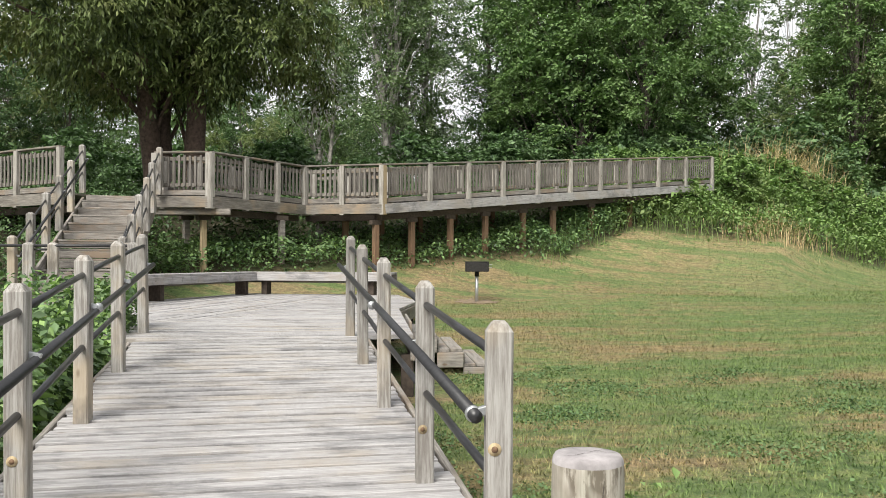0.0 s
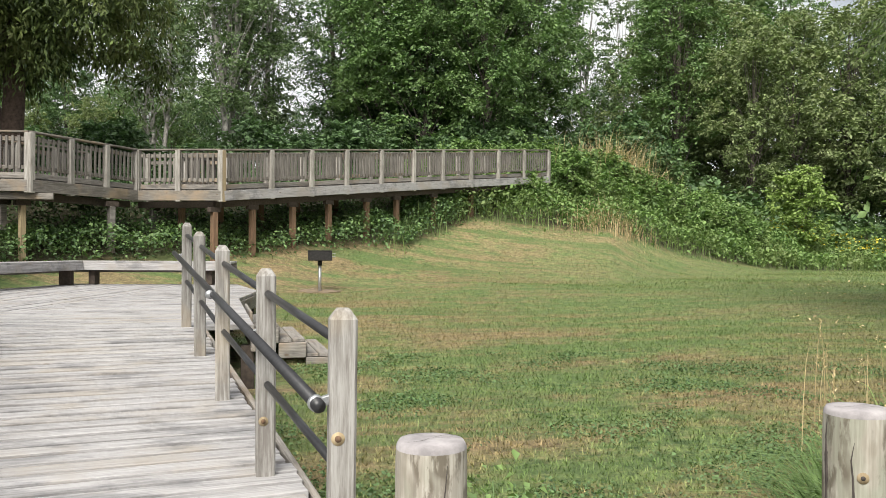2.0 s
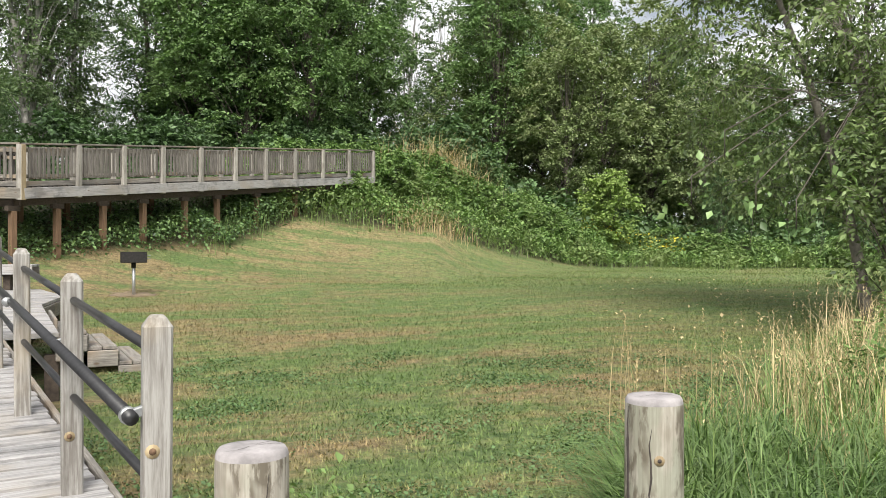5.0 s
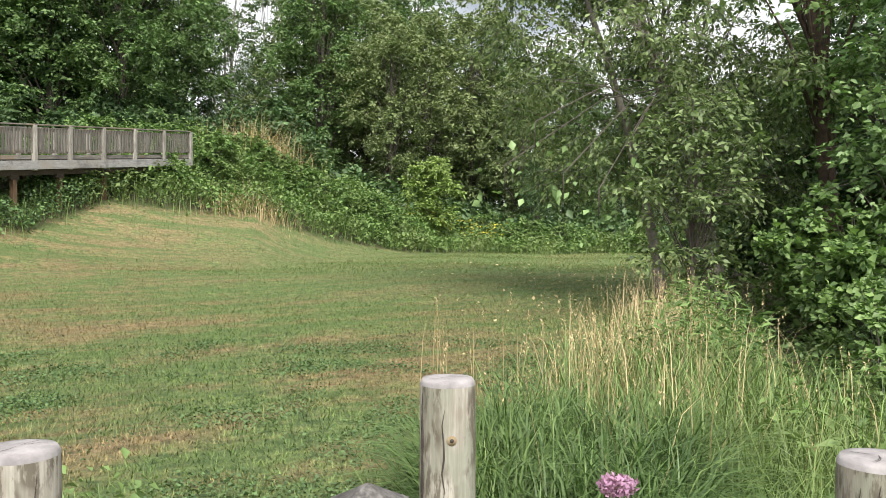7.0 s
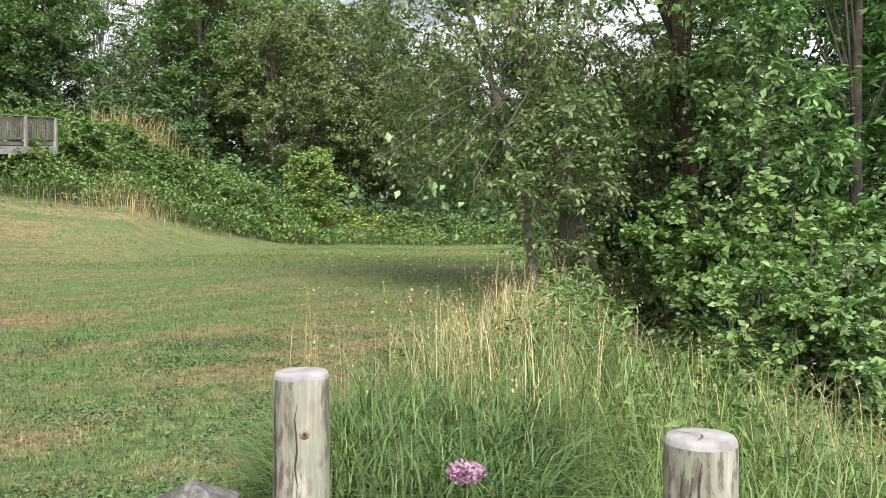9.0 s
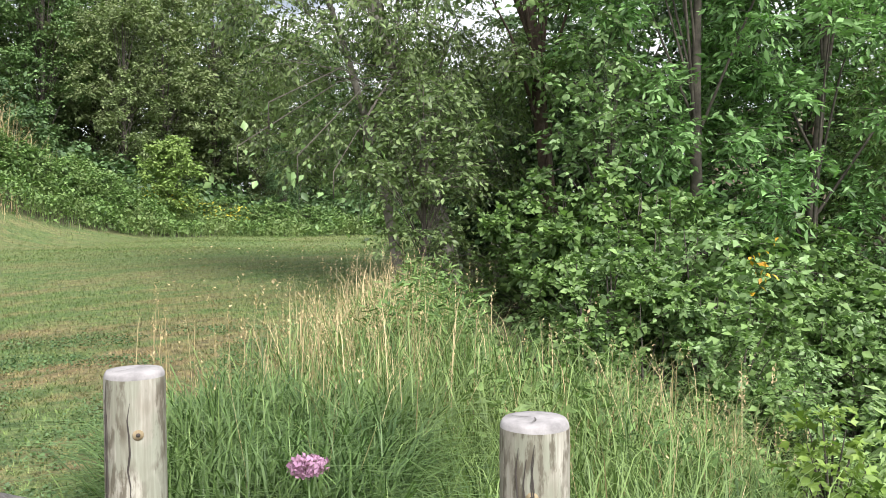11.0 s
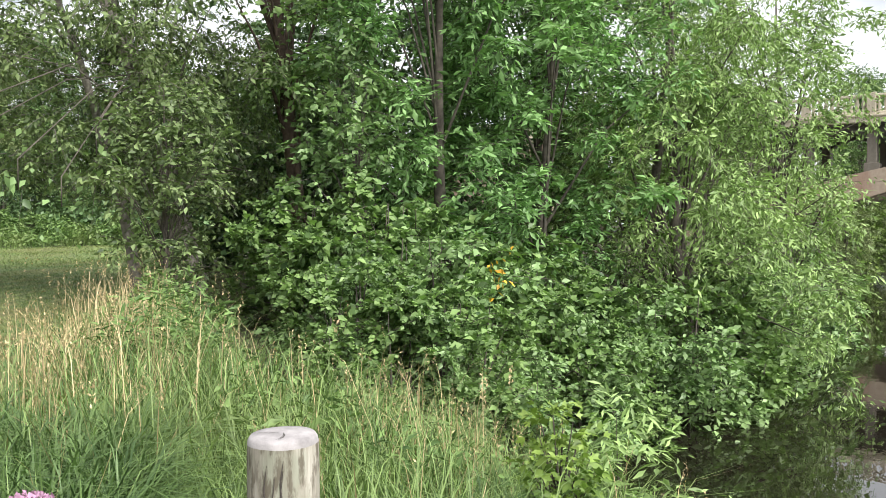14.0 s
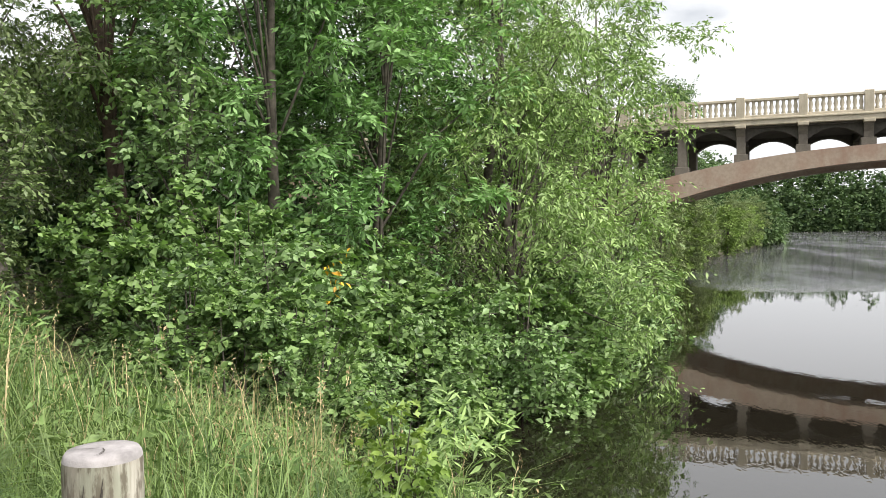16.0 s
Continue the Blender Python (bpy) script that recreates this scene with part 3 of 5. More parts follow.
def rail_run(name, feet, h, label, inner, pipe_r=0.0165, drops=(0.11, 0.52), hand=0.30, w=0.086, mat=None, start=0.0, over=0.0):
    """Posts joined by black pipes through them, with a stouter handrail clamped to the inner face."""
    run = empty(name, Matrix.Translation(feet[0]), label=label, category="railing", group="pipe railings")
    mat = mat or M_POST
    for i, f in enumerate(feet):
        turn = math.atan2(RU.y, RU.x) + (-0.13 if hand else 0) + rng.uniform(-0.06, 0.06)
        lean = Matrix.Rotation(rng.uniform(-0.012, 0.012), 4, "X") @ Matrix.Rotation(rng.uniform(-0.012, 0.012), 4, "Y")
        sink = 0.06
        p = put(new("post", capped_post_mesh(w, h + sink, mat)), Matrix.Translation(Vector(f) - Vector((0, 0, sink))) @ lean @ Matrix.Rotation(turn, 4, "Z"), run)
        if hand and i < 2 and w < 0.1:
            face = Matrix.Translation(Vector(f) + Vector((0, 0, h * (0.56 - 0.3 * i)))) @ Matrix.Rotation(turn, 4, "Z")
            q = face @ Vector((-w / 2, 0.012, 0))
            qn = (face @ Vector((-w / 2 - 0.004, 0.012, 0))) - q
            for nm, kr, out, km in (("knot", 0.024, 1.0, M_PALE), ("knot_heart", 0.012, 1.6, M_RED)):
                vs, fs = tube([-qn * 2, qn * out], [kr, kr * 0.9], 12)
                put(new(nm, mesh_of(nm, vs, fs, km, True)), Matrix.Translation(q), run)
    for d in drops:
        for a, c in zip(feet[:-1], feet[1:]):
            pipe("pipe", [Vector(a) + Vector((0, 0, h - d)), Vector(c) + Vector((0, 0, h - d))], pipe_r, M_PIPE, run, "black plastic-coated pipe")
    if hand:
        off = inner.normalized() * (w / 2 + 0.036)
        d = (Vector(feet[-1]) - Vector(feet[0])).normalized()
        path = [Vector(feet[0]) + off - d * start + Vector((0, 0, h - hand)), Vector(feet[-1]) + off + d * over + Vector((0, 0, h - hand))]
        hr = pipe("handrail", path, 0.0225, M_PIPE, run, "stout black handrail pipe")
        for f in feet:
            c = Vector(f) + off + Vector((0, 0, h - hand))
            if f is feet[0] or f is feet[2]:
                pipe("clamp", [c + d * 0.009 * q for q in (-1, 1)], 0.027, M_STEEL, hr, "galvanised pipe clamp", 12)
            beam("bracket", c, Vector(f) + Vector((0, 0, h - hand + 0.02)), 0.025, 0.03, M_STEEL, hr, "galvanised bracket", 0.003)
    return run


H_POST = 0.93
right_feet = [ramp_at(u, v) for u, v in ((2.58, 0.66), (3.81, 0.645), (5.18, 0.635), (6.475, 0.64), (7.76, 0.655))]
rail_run("ramp_railing", right_feet, H_POST, "weathered square posts with black pipe rails beside the ramp", -RV, start=0.04, over=0.35)
left_feet = [ramp_at(u, v) for u, v in ((2.15, -1.005), (3.57, -1.045), (5.05, -1.115), (6.41, -1.155), (8.39, -1.27))]
rail_run("ramp_railing", left_feet, 0.95, "weathered square posts with black pipe rails beside the leafy side", RV, start=0.3, over=0.1)


def clip_strip(poly, origin, across, lo, hi):
    """The part of a flat polygon between two parallel lines."""
    for sgn, lim in ((1, lo), (-1, -hi)):
        out = []
        for a, c in zip(poly, poly[1:] + poly[:1]):
            da, dc = sgn * (a - origin).dot(across) - lim, sgn * (c - origin).dot(across) - lim
            if da >= 0:
                out.append(a)
            if da * dc < 0:
                out.append(a + (c - a) * (da / (da - dc)))
        poly = out
        if len(poly) < 3:
            return []
    return poly


def board_field(poly, along, z, thick, mat, parent, pitch=0.138, gap=0.008):
    """Fills a flat polygon with boards laid along one way, each a piece of its own."""
    along = Vector(along).normalized()
    across = Vector((-along.y, along.x, 0))
    o = poly[0]
    ds = [(p - o).dot(across) for p in poly]
    s = min(ds)
    while s < max(ds):
        strip = clip_strip(poly, o, across, s + gap / 2, s + pitch - gap / 2)
        s += pitch
        if len(strip) < 3:
            continue
        c = sum(strip, Vector()) / len(strip)
        loc = [Vector(((p - c).dot(along), (p - c).dot(across), 0)) for p in strip]
        n_ = len(loc)
        dz = rng.uniform(-0.004, 0.002)
        vs = [(p.x, p.y, 0) for p in loc] + [(p.x, p.y, -thick) for p in loc]
        fs = [tuple(range(n_)), tuple(range(2 * n_ - 1, n_ - 1, -1))] + [(i, i + n_, (i + 1) % n_ + n_, (i + 1) % n_) for i in range(n_)]
        m = Matrix((along, across, Z_AXIS)).transposed().to_4x4()
        m.translation = Vector((c.x, c.y, z + dz))
        put(new("board", mesh_of("board", vs, fs, mat)), m, parent)


def uv(u, v):
    return RU * u + RV * v


plat = empty("platform", Matrix.Translation(ramp_at(13, 0)), label="octagonal weathered wooden platform with boards in wedges", category="platform", kind="structure")
P_A, P_B, P_C, P_D, P_E, P_F, P_G = uv(7.76, -1.3), uv(7.76, 1.25), uv(12.0, 1.75), uv(14.2, 2.4), uv(16.9, 2.45), uv(18.2, -0.6), uv(14.3, -2.6)
MIDP = uv(13.4, 0.1)
P_H = uv(9.2, -2.8)
board_field([P_A, P_B, P_C, P_H], RV - RU * 0.16, LEVEL, 0.04, M_DECK, plat)
SEAM_A, SEAM_B = P_H + (P_C - P_H) * 0.423, P_F + (P_E - P_F) * 0.77
board_field([SEAM_A, P_C, P_D, P_E, SEAM_B], RV + RU * 0.30, LEVEL, 0.04, M_DECK, plat)
board_field([P_H, SEAM_A, SEAM_B, P_F, P_G], SEAM_B - SEAM_A, LEVEL, 0.04, M_DECK, plat)
rim = [P_B, P_C, P_D, P_E, P_F, P_G, P_H, P_A]
for a, c in zip(rim[:-1], rim[1:]):
    beam("rim_board", a + Vector((0, 0, LEVEL - 0.15)), c + Vector((0, 0, LEVEL - 0.15)), 0.045, 0.2, M_OLD, plat)
for q in (P_B, P_C, P_D, P_E, P_F, P_G, P_H):
    q = q + (MIDP - q).normalized() * 0.15
    g = float(ground_z(q.x, q.y)) - 0.2
    if g < LEVEL - 0.3:
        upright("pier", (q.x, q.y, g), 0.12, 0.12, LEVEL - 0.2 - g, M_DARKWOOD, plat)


def bench(a, c, label):
    """A heavy timber bench: two thick seat planks on stub legs, a deep front board."""
    ob = empty("bench", Matrix.Translation((a + c) / 2 + Vector((0, 0, LEVEL))), label=label, category="bench", group="platform benches")
    d = (c - a).normalized()
    inn = Vector((-d.y, d.x, 0))
    if (MIDP - a).dot(inn) < 0:
        inn = -inn
    up = Vector((0, 0, LEVEL))
    for off in (0.08, 0.24, 0.40):
        beam("seat_plank", a + inn * off + up + Vector((0, 0, 0.44)), c + inn * off + up + Vector((0, 0, 0.44)), 0.148, 0.045, M_DECK, ob)
    beam("front_board", a + inn * 0.47 + up + Vector((0, 0, 0.35)), c + inn * 0.47 + up + Vector((0, 0, 0.35)), 0.04, 0.135, M_DECK, ob)
    beam("back_board", a + inn * 0.02 + up + Vector((0, 0, 0.325)), c + inn * 0.02 + up + Vector((0, 0, 0.325)), 0.04, 0.18, M_OLD, ob)
    for f in (0.16, 0.86):
        p = a + (c - a) * f + inn * 0.24 + up
        upright("leg", p, 0.12, 0.24, 0.28, M_DARKWOOD, ob, math.atan2(d.y, d.x), "dark stub leg")
    return ob


bench(P_G + (P_F - P_G) * 0.04, P_F - (P_F - P_G) * 0.01, "long weathered timber bench along the platform edge")
bench(P_F + (P_E - P_F) * 0.01, P_E, "weathered timber bench at the far platform edge")

# side steps down to the lawn
steps = empty("side_steps", Matrix.Translation(P_B), label="weathered wooden steps from the platform down to the lawn", category="steps")
sd = (P_C - P_B).normalized()
so = Vector((sd.y, -sd.x, 0))
s0 = P_B + sd * 1.55
for i in range(3):
    z = LEVEL - 0.17 * (i + 1) + 0.02
    for j in range(2):
        c = s0 + so * (0.12 + 0.30 * i + 0.15 * j)
        beam("tread", c + Vector((0, 0, z)), c + sd * 1.5 + Vector((0, 0, z)), 0.14, 0.04, M_OLD, steps)
    c = s0 + so * (0.05 + 0.30 * i)
    beam("riser", c + Vector((0, 0, z + 0.09)), c + sd * 1.5 + Vector((0, 0, z + 0.09)), 0.03, 0.13, M_OLD, steps)
for e in (-0.03, 1.53):
    c = s0 + sd * e
    for i in range(3):
        z = LEVEL - 0.17 * (i + 1)
        cc = c + so * (0.195 + 0.30 * i)
        beam("side_panel", cc - so * 0.15 + Vector((0, 0, z - 0.085)), cc + so * 0.15 + Vector((0, 0, z - 0.085)), 0.04, 0.17, M_OLD, steps)

# ---- upper boardwalk ----
DECK_Z = 3.07
RAIL_H = 0.99


def rail_bay(a, c, name="railing_bay", post_end=False, label="weathered wooden railing bay with upright pickets", wide_first=False):
    """One bay of railing from a to c (feet on the deck): post, cap board, two rails and pickets."""
    a, c = Vector(a), Vector(c)
    ob = empty(name, Matrix.Translation(a), label=label, category="railing", group="boardwalk railing bays")
    d = (c - a).normalized()
    flat = Vector((d.x, d.y, 0)).normalized()
    turn = math.atan2(flat.y, flat.x)
    for q in ([a, c] if post_end else [a]):
        upright("post", q - Vector((0, 0, 0.3)) + Vector((flat.y, -flat.x, 0)) * 0.05, 0.125, 0.125, RAIL_H + 0.28, M_PALE if wide_first else M_RAILPOST, ob, turn)
    beam("cap_board", a + Vector((0, 0, RAIL_H)), c + Vector((0, 0, RAIL_H)), 0.16, 0.04, M_RAIL, ob)
    beam("top_rail", a + Vector((0, 0, RAIL_H - 0.15)), c + Vector((0, 0, RAIL_H - 0.15)), 0.04, 0.09, M_RAIL, ob)
    beam("bottom_rail", a + Vector((0, 0, 0.24)), c + Vector((0, 0, 0.24)), 0.04, 0.09, M_RAIL, ob)
    beam("toe_board", a + Vector((0, 0, 0.07)), c + Vector((0, 0, 0.07)), 0.04, 0.12, M_OLD, ob)
    L = (c - a).length
    n_ = max(2, int(L / 0.125))
    out = Vector((flat.y, -flat.x, 0)) * 0.035
    for i in range(n_):
        f = (i + 0.5) / n_
        p = a + (c - a) * f + out
        upright("picket", p + Vector((0, 0, 0.20 + rng.uniform(-0.015, 0.015))), 0.055, 0.03, RAIL_H - 0.30 + rng.uniform(0, 0.02), M_PICKET, ob, turn, bev=0.004)
    return ob


def deck_run(name, a, c, width, label, side, bays, rear=True, pales=(), fracs=None):
    """A straight stretch of boardwalk; side is the outward way to the rear."""
    a, c = Vector(a), Vector(c)
    d = (c - a)
    flat = Vector((d.x, d.y, 0)).normalized()
    back = Vector(side).normalized()
    ob = empty(name, Matrix.Translation(a), label=label, category="boardwalk", kind="structure")
    L = d.length
    n_ = int(L / 0.14)
    for i in range(n_):
        p = a + d * ((i + 0.5) / n_)
        beam("board", p + Vector((0, 0, -0.02)), p + back * width + Vector((0, 0, -0.02)), 0.132, 0.04, M_OLD, ob, bev=0)
    beam("fascia", a - back * 0.09 + Vector((0, 0, -0.15)), c - back * 0.09 + Vector((0, 0, -0.15)), 0.05, 0.25, M_DECK if pales else M_RAIL, ob)
    beam("curb_board", a + back * 0.12 + Vector((0, 0, 0.05)), c + back * 0.12 + Vector((0, 0, 0.05)), 0.04, 0.1, M_RAIL, ob)
    beam("rear_fascia", a + back * width + Vector((0, 0, -0.15)), c + back * width + Vector((0, 0, -0.15)), 0.05, 0.25, M_OLD, ob)
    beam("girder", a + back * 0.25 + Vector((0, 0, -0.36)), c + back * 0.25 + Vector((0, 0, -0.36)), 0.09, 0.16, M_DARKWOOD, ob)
    fracs = fracs or [i / bays for i in range(bays + 1)]
    for i in range(bays):
        p, q = a + d * fracs[i], a + d * fracs[i + 1]
        rail_bay(p, q, post_end=(i == bays - 1), wide_first=(i in pales))
        if rear:
            rail_bay(p + back * width, q + back * width, post_end=(i == bays - 1))
    return ob


W_A, W_B, W_C = Vector((-5.36, 18.9, DECK_Z)), Vector((-3.68, 21.8, DECK_Z)), Vector((-1.6, 21.3, DECK_Z))
W_E = Vector((9.92, 31.0, DECK_Z + 1.43))
RAMP_POSTS = [0.0, 0.101, 0.193, 0.2815, 0.378, 0.475, 0.571, 0.672, 0.778, 0.887, 1.0]
W_S = Vector((-6.62, 19.0, DECK_Z))
REAR = Vector((-0.73, 0.68, 0))
deck_run("boardwalk_landing", W_S, W_A, 2.2, "weathered wooden landing at the top of the stairs", (0.05, 1, 0), 1, rear=False)
deck_run("boardwalk", W_A, W_B, 1.7, "weathered wooden boardwalk on posts with picket railings", (-0.82, 0.57, 0), 3)
deck_run("boardwalk", W_B, W_C, 1.7, "short weathered boardwalk stretch turning the corner", (0.0, 1, 0), 2)
deck_run("boardwalk_ramp", W_C, W_E, 1.7, "long wooden boardwalk ramp on brown posts climbing the hill", REAR, 10, pales=(0,), fracs=RAMP_POSTS)
deck_run("boardwalk_landing", (-12.2, 20.2, DECK_Z), (-8.3, 18.0, DECK_Z), 2.4, "weathered wooden landing left of the stair head", (0.45, 0.9, 0), 3, rear=False)


def support(p, top, label="brown wooden support post", mat=None, w=0.14):
    g = float(ground_z(p[0], p[1])) - 0.3
    if top - g < 0.3:
        return
    ob = empty("support_post", Matrix.Translation((p[0], p[1], g)), label=label, category="post", group="boardwalk support posts")
    upright("shaft", (p[0], p[1], g), w, w, top - g - 0.12, mat or M_RED, ob, 0.7)
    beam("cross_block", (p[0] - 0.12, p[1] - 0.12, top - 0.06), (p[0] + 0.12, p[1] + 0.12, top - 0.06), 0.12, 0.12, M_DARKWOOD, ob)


for f in (0.0, 0.078, 0.168, 0.256, 0.358, 0.446, 0.566, 0.7):
    q = W_C + (W_E - W_C) * f + REAR * 0.25
    support((q.x, q.y), q.z - 0.43)
    q = q + REAR * 1.2
    support((q.x, q.y), q.z - 0.3)
support((-5.62, 19.35), DECK_Z - 0.42, "pale square post under the landing", M_PALE, 0.12)
for p in ((-6.4, 20.6), (-4.1, 20.9), (-3.4, 22.6), (-10.5, 20.2), (-8.7, 19.4)):
    support(p, DECK_Z - 0.35, "dark wooden support post", M_OLD)
beam("landing_beam", (-6.9, 19.0, DECK_Z - 0.36), (-4.9, 19.0, DECK_Z - 0.36), 0.09, 0.14, M_RAIL)
tagged(bpy.data.objects["landing_beam"], "weathered beam under the landing", "beam", kind="structure")

# stairs from the platform up to the boardwalk
stair = empty("stairs", Matrix.Translation((-6.6, 15.6, LEVEL)), label="weathered wooden stairs with black pipe handrails", category="stairs", kind="structure")
ST_T, ST_B = Vector((-7.2, 18.4, DECK_Z)), Vector((-5.95, 13.1, LEVEL + 0.06))
sdir = (ST_B - ST_T)
sflat = Vector((sdir.x, sdir.y, 0)).normalized()
sacr = Vector((-sflat.y, sflat.x, 0))
NST = 12
for i in range(NST):
    z = DECK_Z - (DECK_Z - LEVEL) * (i + 1) / NST
    c = Vector((ST_T.x, ST_T.y, 0)) + Vector((sdir.x, sdir.y, 0)) * ((i + 0.5) / NST)
    for o in (-0.145, 0.0, 0.145):
        cc = c + sflat * o
        beam("tread", cc - sacr * 0.72 + Vector((0, 0, z - 0.02)), cc + sacr * 0.72 + Vector((0, 0, z - 0.02)), 0.14, 0.04, M_OLD, stair)
    cc = c - sflat * 0.225
    beam("riser", cc - sacr * 0.7 + Vector((0, 0, z + 0.075)), cc + sacr * 0.7 + Vector((0, 0, z + 0.075)), 0.025, 0.12, M_OLD, stair)
for s in (-0.75, 0.75):
    beam("stringer", ST_T + sacr * s + Vector((0, 0, -0.22)), ST_B + sacr * s + Vector((0, 0, -0.1)), 0.05, 0.28, M_OLD, stair)
for s in (-0.8, 0.8):
    feet = [ST_T + sdir * f + sacr * s for f in (-0.03, 0.2, 0.4, 0.6, 0.8, 1.0)]
    rail_run("stair_railing", feet, 1.02, "weathered square posts with black pipe rails up the stairs", sacr * (-1 if s > 0 else 1), w=0.12, drops=(0.13, 0.6), hand=0.32)
# posts at the foot of the stairs
for row in (((-6.38, 12.7), (-6.05, 12.8)), ((-4.98, 12.9), (-4.76, 12.6))):
    feet = [Vector((x, y, LEVEL)) for x, y in row]
    rail_run("platform_railing", feet, 0.97, "pair of weathered posts at the platform edge", RU, hand=0, w=0.15)
pipe_ob = pipe("gate_pipe", [(-6.9, 12.75, LEVEL + 0.92), (-4.7, 12.75, LEVEL + 0.92)], 0.022, M_PIPE)
tagged(pipe_ob, "black horizontal pipe between platform posts", "pipe")

# ---- grill ----
gp = polar(2.2, 20.0)
grill = empty("park_grill", Matrix.Translation(gp), label="black iron park grill on a pale steel post", category="grill")
pipe("post", [gp + Vector((0, 0, -0.1)), gp + Vector((0, 0, 0.68))], 0.04, M_STEEL, grill, "pale steel post")
pipe("collar", [gp + Vector((0, 0, 0.62)), gp + Vector((0, 0, 0.74))], 0.055, M_IRON, grill)
for dx, dy, sx, sy in ((-0.27, 0, 0.015, 0.4), (0.27, 0, 0.015, 0.4), (0, 0.2, 0.54, 0.015)):
    upright("firebox_wall", gp + Vector((dx, dy, 0.74)), sx, sy, 0.24, M_IRON, grill, bev=0.003)
upright("firebox_front", gp + Vector((0, -0.2, 0.74)), 0.54, 0.015, 0.20, M_IRON, grill, bev=0.003)
upright("firebox_floor", gp + Vector((0, 0, 0.735)), 0.54, 0.4, 0.015, M_IRON, grill, bev=0.003)
for i in range(9):
    y = -0.16 + 0.04 * i
    pipe("grate_bar", [gp + Vector((-0.26, y, 0.955)), gp + Vector((0.26, y, 0.955))], 0.007, M_IRON, grill, sides=6)
for z in (0.83, 0.9):
    pipe("handle", [gp + Vector((0.27, -0.1, z)), gp + Vector((0.36, -0.1, z))], 0.011, M_STEEL, grill, sides=6)
bm = bmesh.new()
bmesh.ops.create_circle(bm, cap_ends=True, radius=0.5, segments=24)
for vv in bm.verts:
    vv.co *= 1 + 0.2 * math.sin(vv.index * 2.1)
    q = gp + vv.co
    vv.co.z = float(ground_z(q.x, q.y)) - gp.z + 0.012
pad = part("bare_patch", bm, M_DIRT, None, m=Matrix.Translation(gp))
tagged(pad, "patch of bare trodden earth under the grill", "earth", kind="structure")

# ---- bollards ----


def bollard(az, r, top, dia, label, tilt=0.0):
    p = polar(az, r)
    h = top - p.z
    ob = empty("bollard", Matrix.Translation(p), label=label, category="bollard", group="log bollards")
    bm = bmesh.new()
    rad, seg = dia / 2, 36
    ring_z = [(-0.2, 1.03), (h * 0.3, 1.02), (h * 0.6, 1.0), (h - 0.06, 0.99), (h - 0.024, 0.98)]
    rows = []
    for z, s in ring_z:
        rows.append([bm.verts.new((rad * s * (1 + 0.018 * math.sin(3 * a + z * 2)) * math.cos(a), rad * s * (1 + 0.018 * math.cos(2 * a + z)) * math.sin(a), z))
                     for a in [2 * math.pi * k / seg for k in range(seg)]])
    for a, c in zip(rows[:-1], rows[1:]):
        for k in range(seg):
            bm.faces.new((a[k], a[(k + 1) % seg], c[(k + 1) % seg], c[k])).smooth = True
    part("log", bm, M_BOLLARD, ob)
    bm = bmesh.new()
    rings = []
    for f, z in ((0.98, h - 0.024), (0.955, h - 0.012), (0.89, h - 0.002), (0.5, h + 0.002)):
        rings.append([bm.verts.new((rad * f * math.cos(2 * math.pi * k / seg) * (1 + 0.018 * math.sin(6 * math.pi * k / seg + h * 2)), rad * f * math.sin(2 * math.pi * k / seg) * (1 + 0.018 * math.cos(4 * math.pi * k / seg + h)), z))
                      for k in range(seg)])
    for o_, i_ in zip(rings[:-1], rings[1:]):
        for k in range(seg):
            bm.faces.new((o_[k], o_[(k + 1) % seg], i_[(k + 1) % seg], i_[k])).smooth = True
    bm.faces.new(rings[-1])
    part("end_grain", bm, M_LOGTOP, ob, "bleached sawn end grain")
    rr = random.Random(int(az * 10))
    for k in range(3):
        a0 = rr.uniform(0, 6.28)
        bm = bmesh.new()
        pts = [(rad * f * math.cos(a0 + 0.15 * math.sin(f * 5)), rad * f * math.sin(a0 + 0.15 * math.sin(f * 5))) for f in (0.08, 0.35, 0.6, 0.86)]
        wid = (0.0004, 0.0011, 0.0011, 0.0004)
        L_ = [bm.verts.new((x - math.sin(a0) * w, y + math.cos(a0) * w, h + 0.003)) for (x, y), w in zip(pts, wid)]
        R_ = [bm.verts.new((x + math.sin(a0) * w, y - math.cos(a0) * w, h + 0.003)) for (x, y), w in zip(pts, wid)]
        for i in range(3):
            bm.faces.new((L_[i], R_[i], R_[i + 1], L_[i + 1]))
        part("crack", bm, M_CRACK, ob, "dark drying crack")
    for k in range(4):
        a0 = math.radians(-90 - az) + rr.uniform(-1.1, 1.1)
        z0, z1 = h * rr.uniform(0.25, 0.6), h * rr.uniform(0.75, 0.97)
        path = [(rad * 0.998 * math.cos(a0 + 0.05 * math.sin(i * 2.3)), rad * 0.998 * math.sin(a0 + 0.05 * math.sin(i * 2.3)), z0 + (z1 - z0) * i / 6) for i in range(7)]
        vs, fs = tube(path, [0.0006, 0.002, 0.003, 0.0035, 0.003, 0.002, 0.0006], 5)
        put(new("split", mesh_of("split", vs, fs, M_CRACK)), Matrix.Translation(p), ob)
    a0 = math.radians(-90 - az) + rr.uniform(-0.1, 0.5)
    for nm, r0, out, mat in (("knot", 0.017, 1.006, M_PALE), ("knot_heart", 0.007, 1.012, M_CRACK)):
        vs, fs = tube([(rad * 0.93 * math.cos(a0), rad * 0.93 * math.sin(a0), h - 0.2), (rad * out * math.cos(a0), rad * out * math.sin(a0), h - 0.2)], [r0 * 1.1, r0], 14)
        put(new(nm, mesh_of(nm, vs, fs, mat, True)), Matrix.Translation(p), ob)
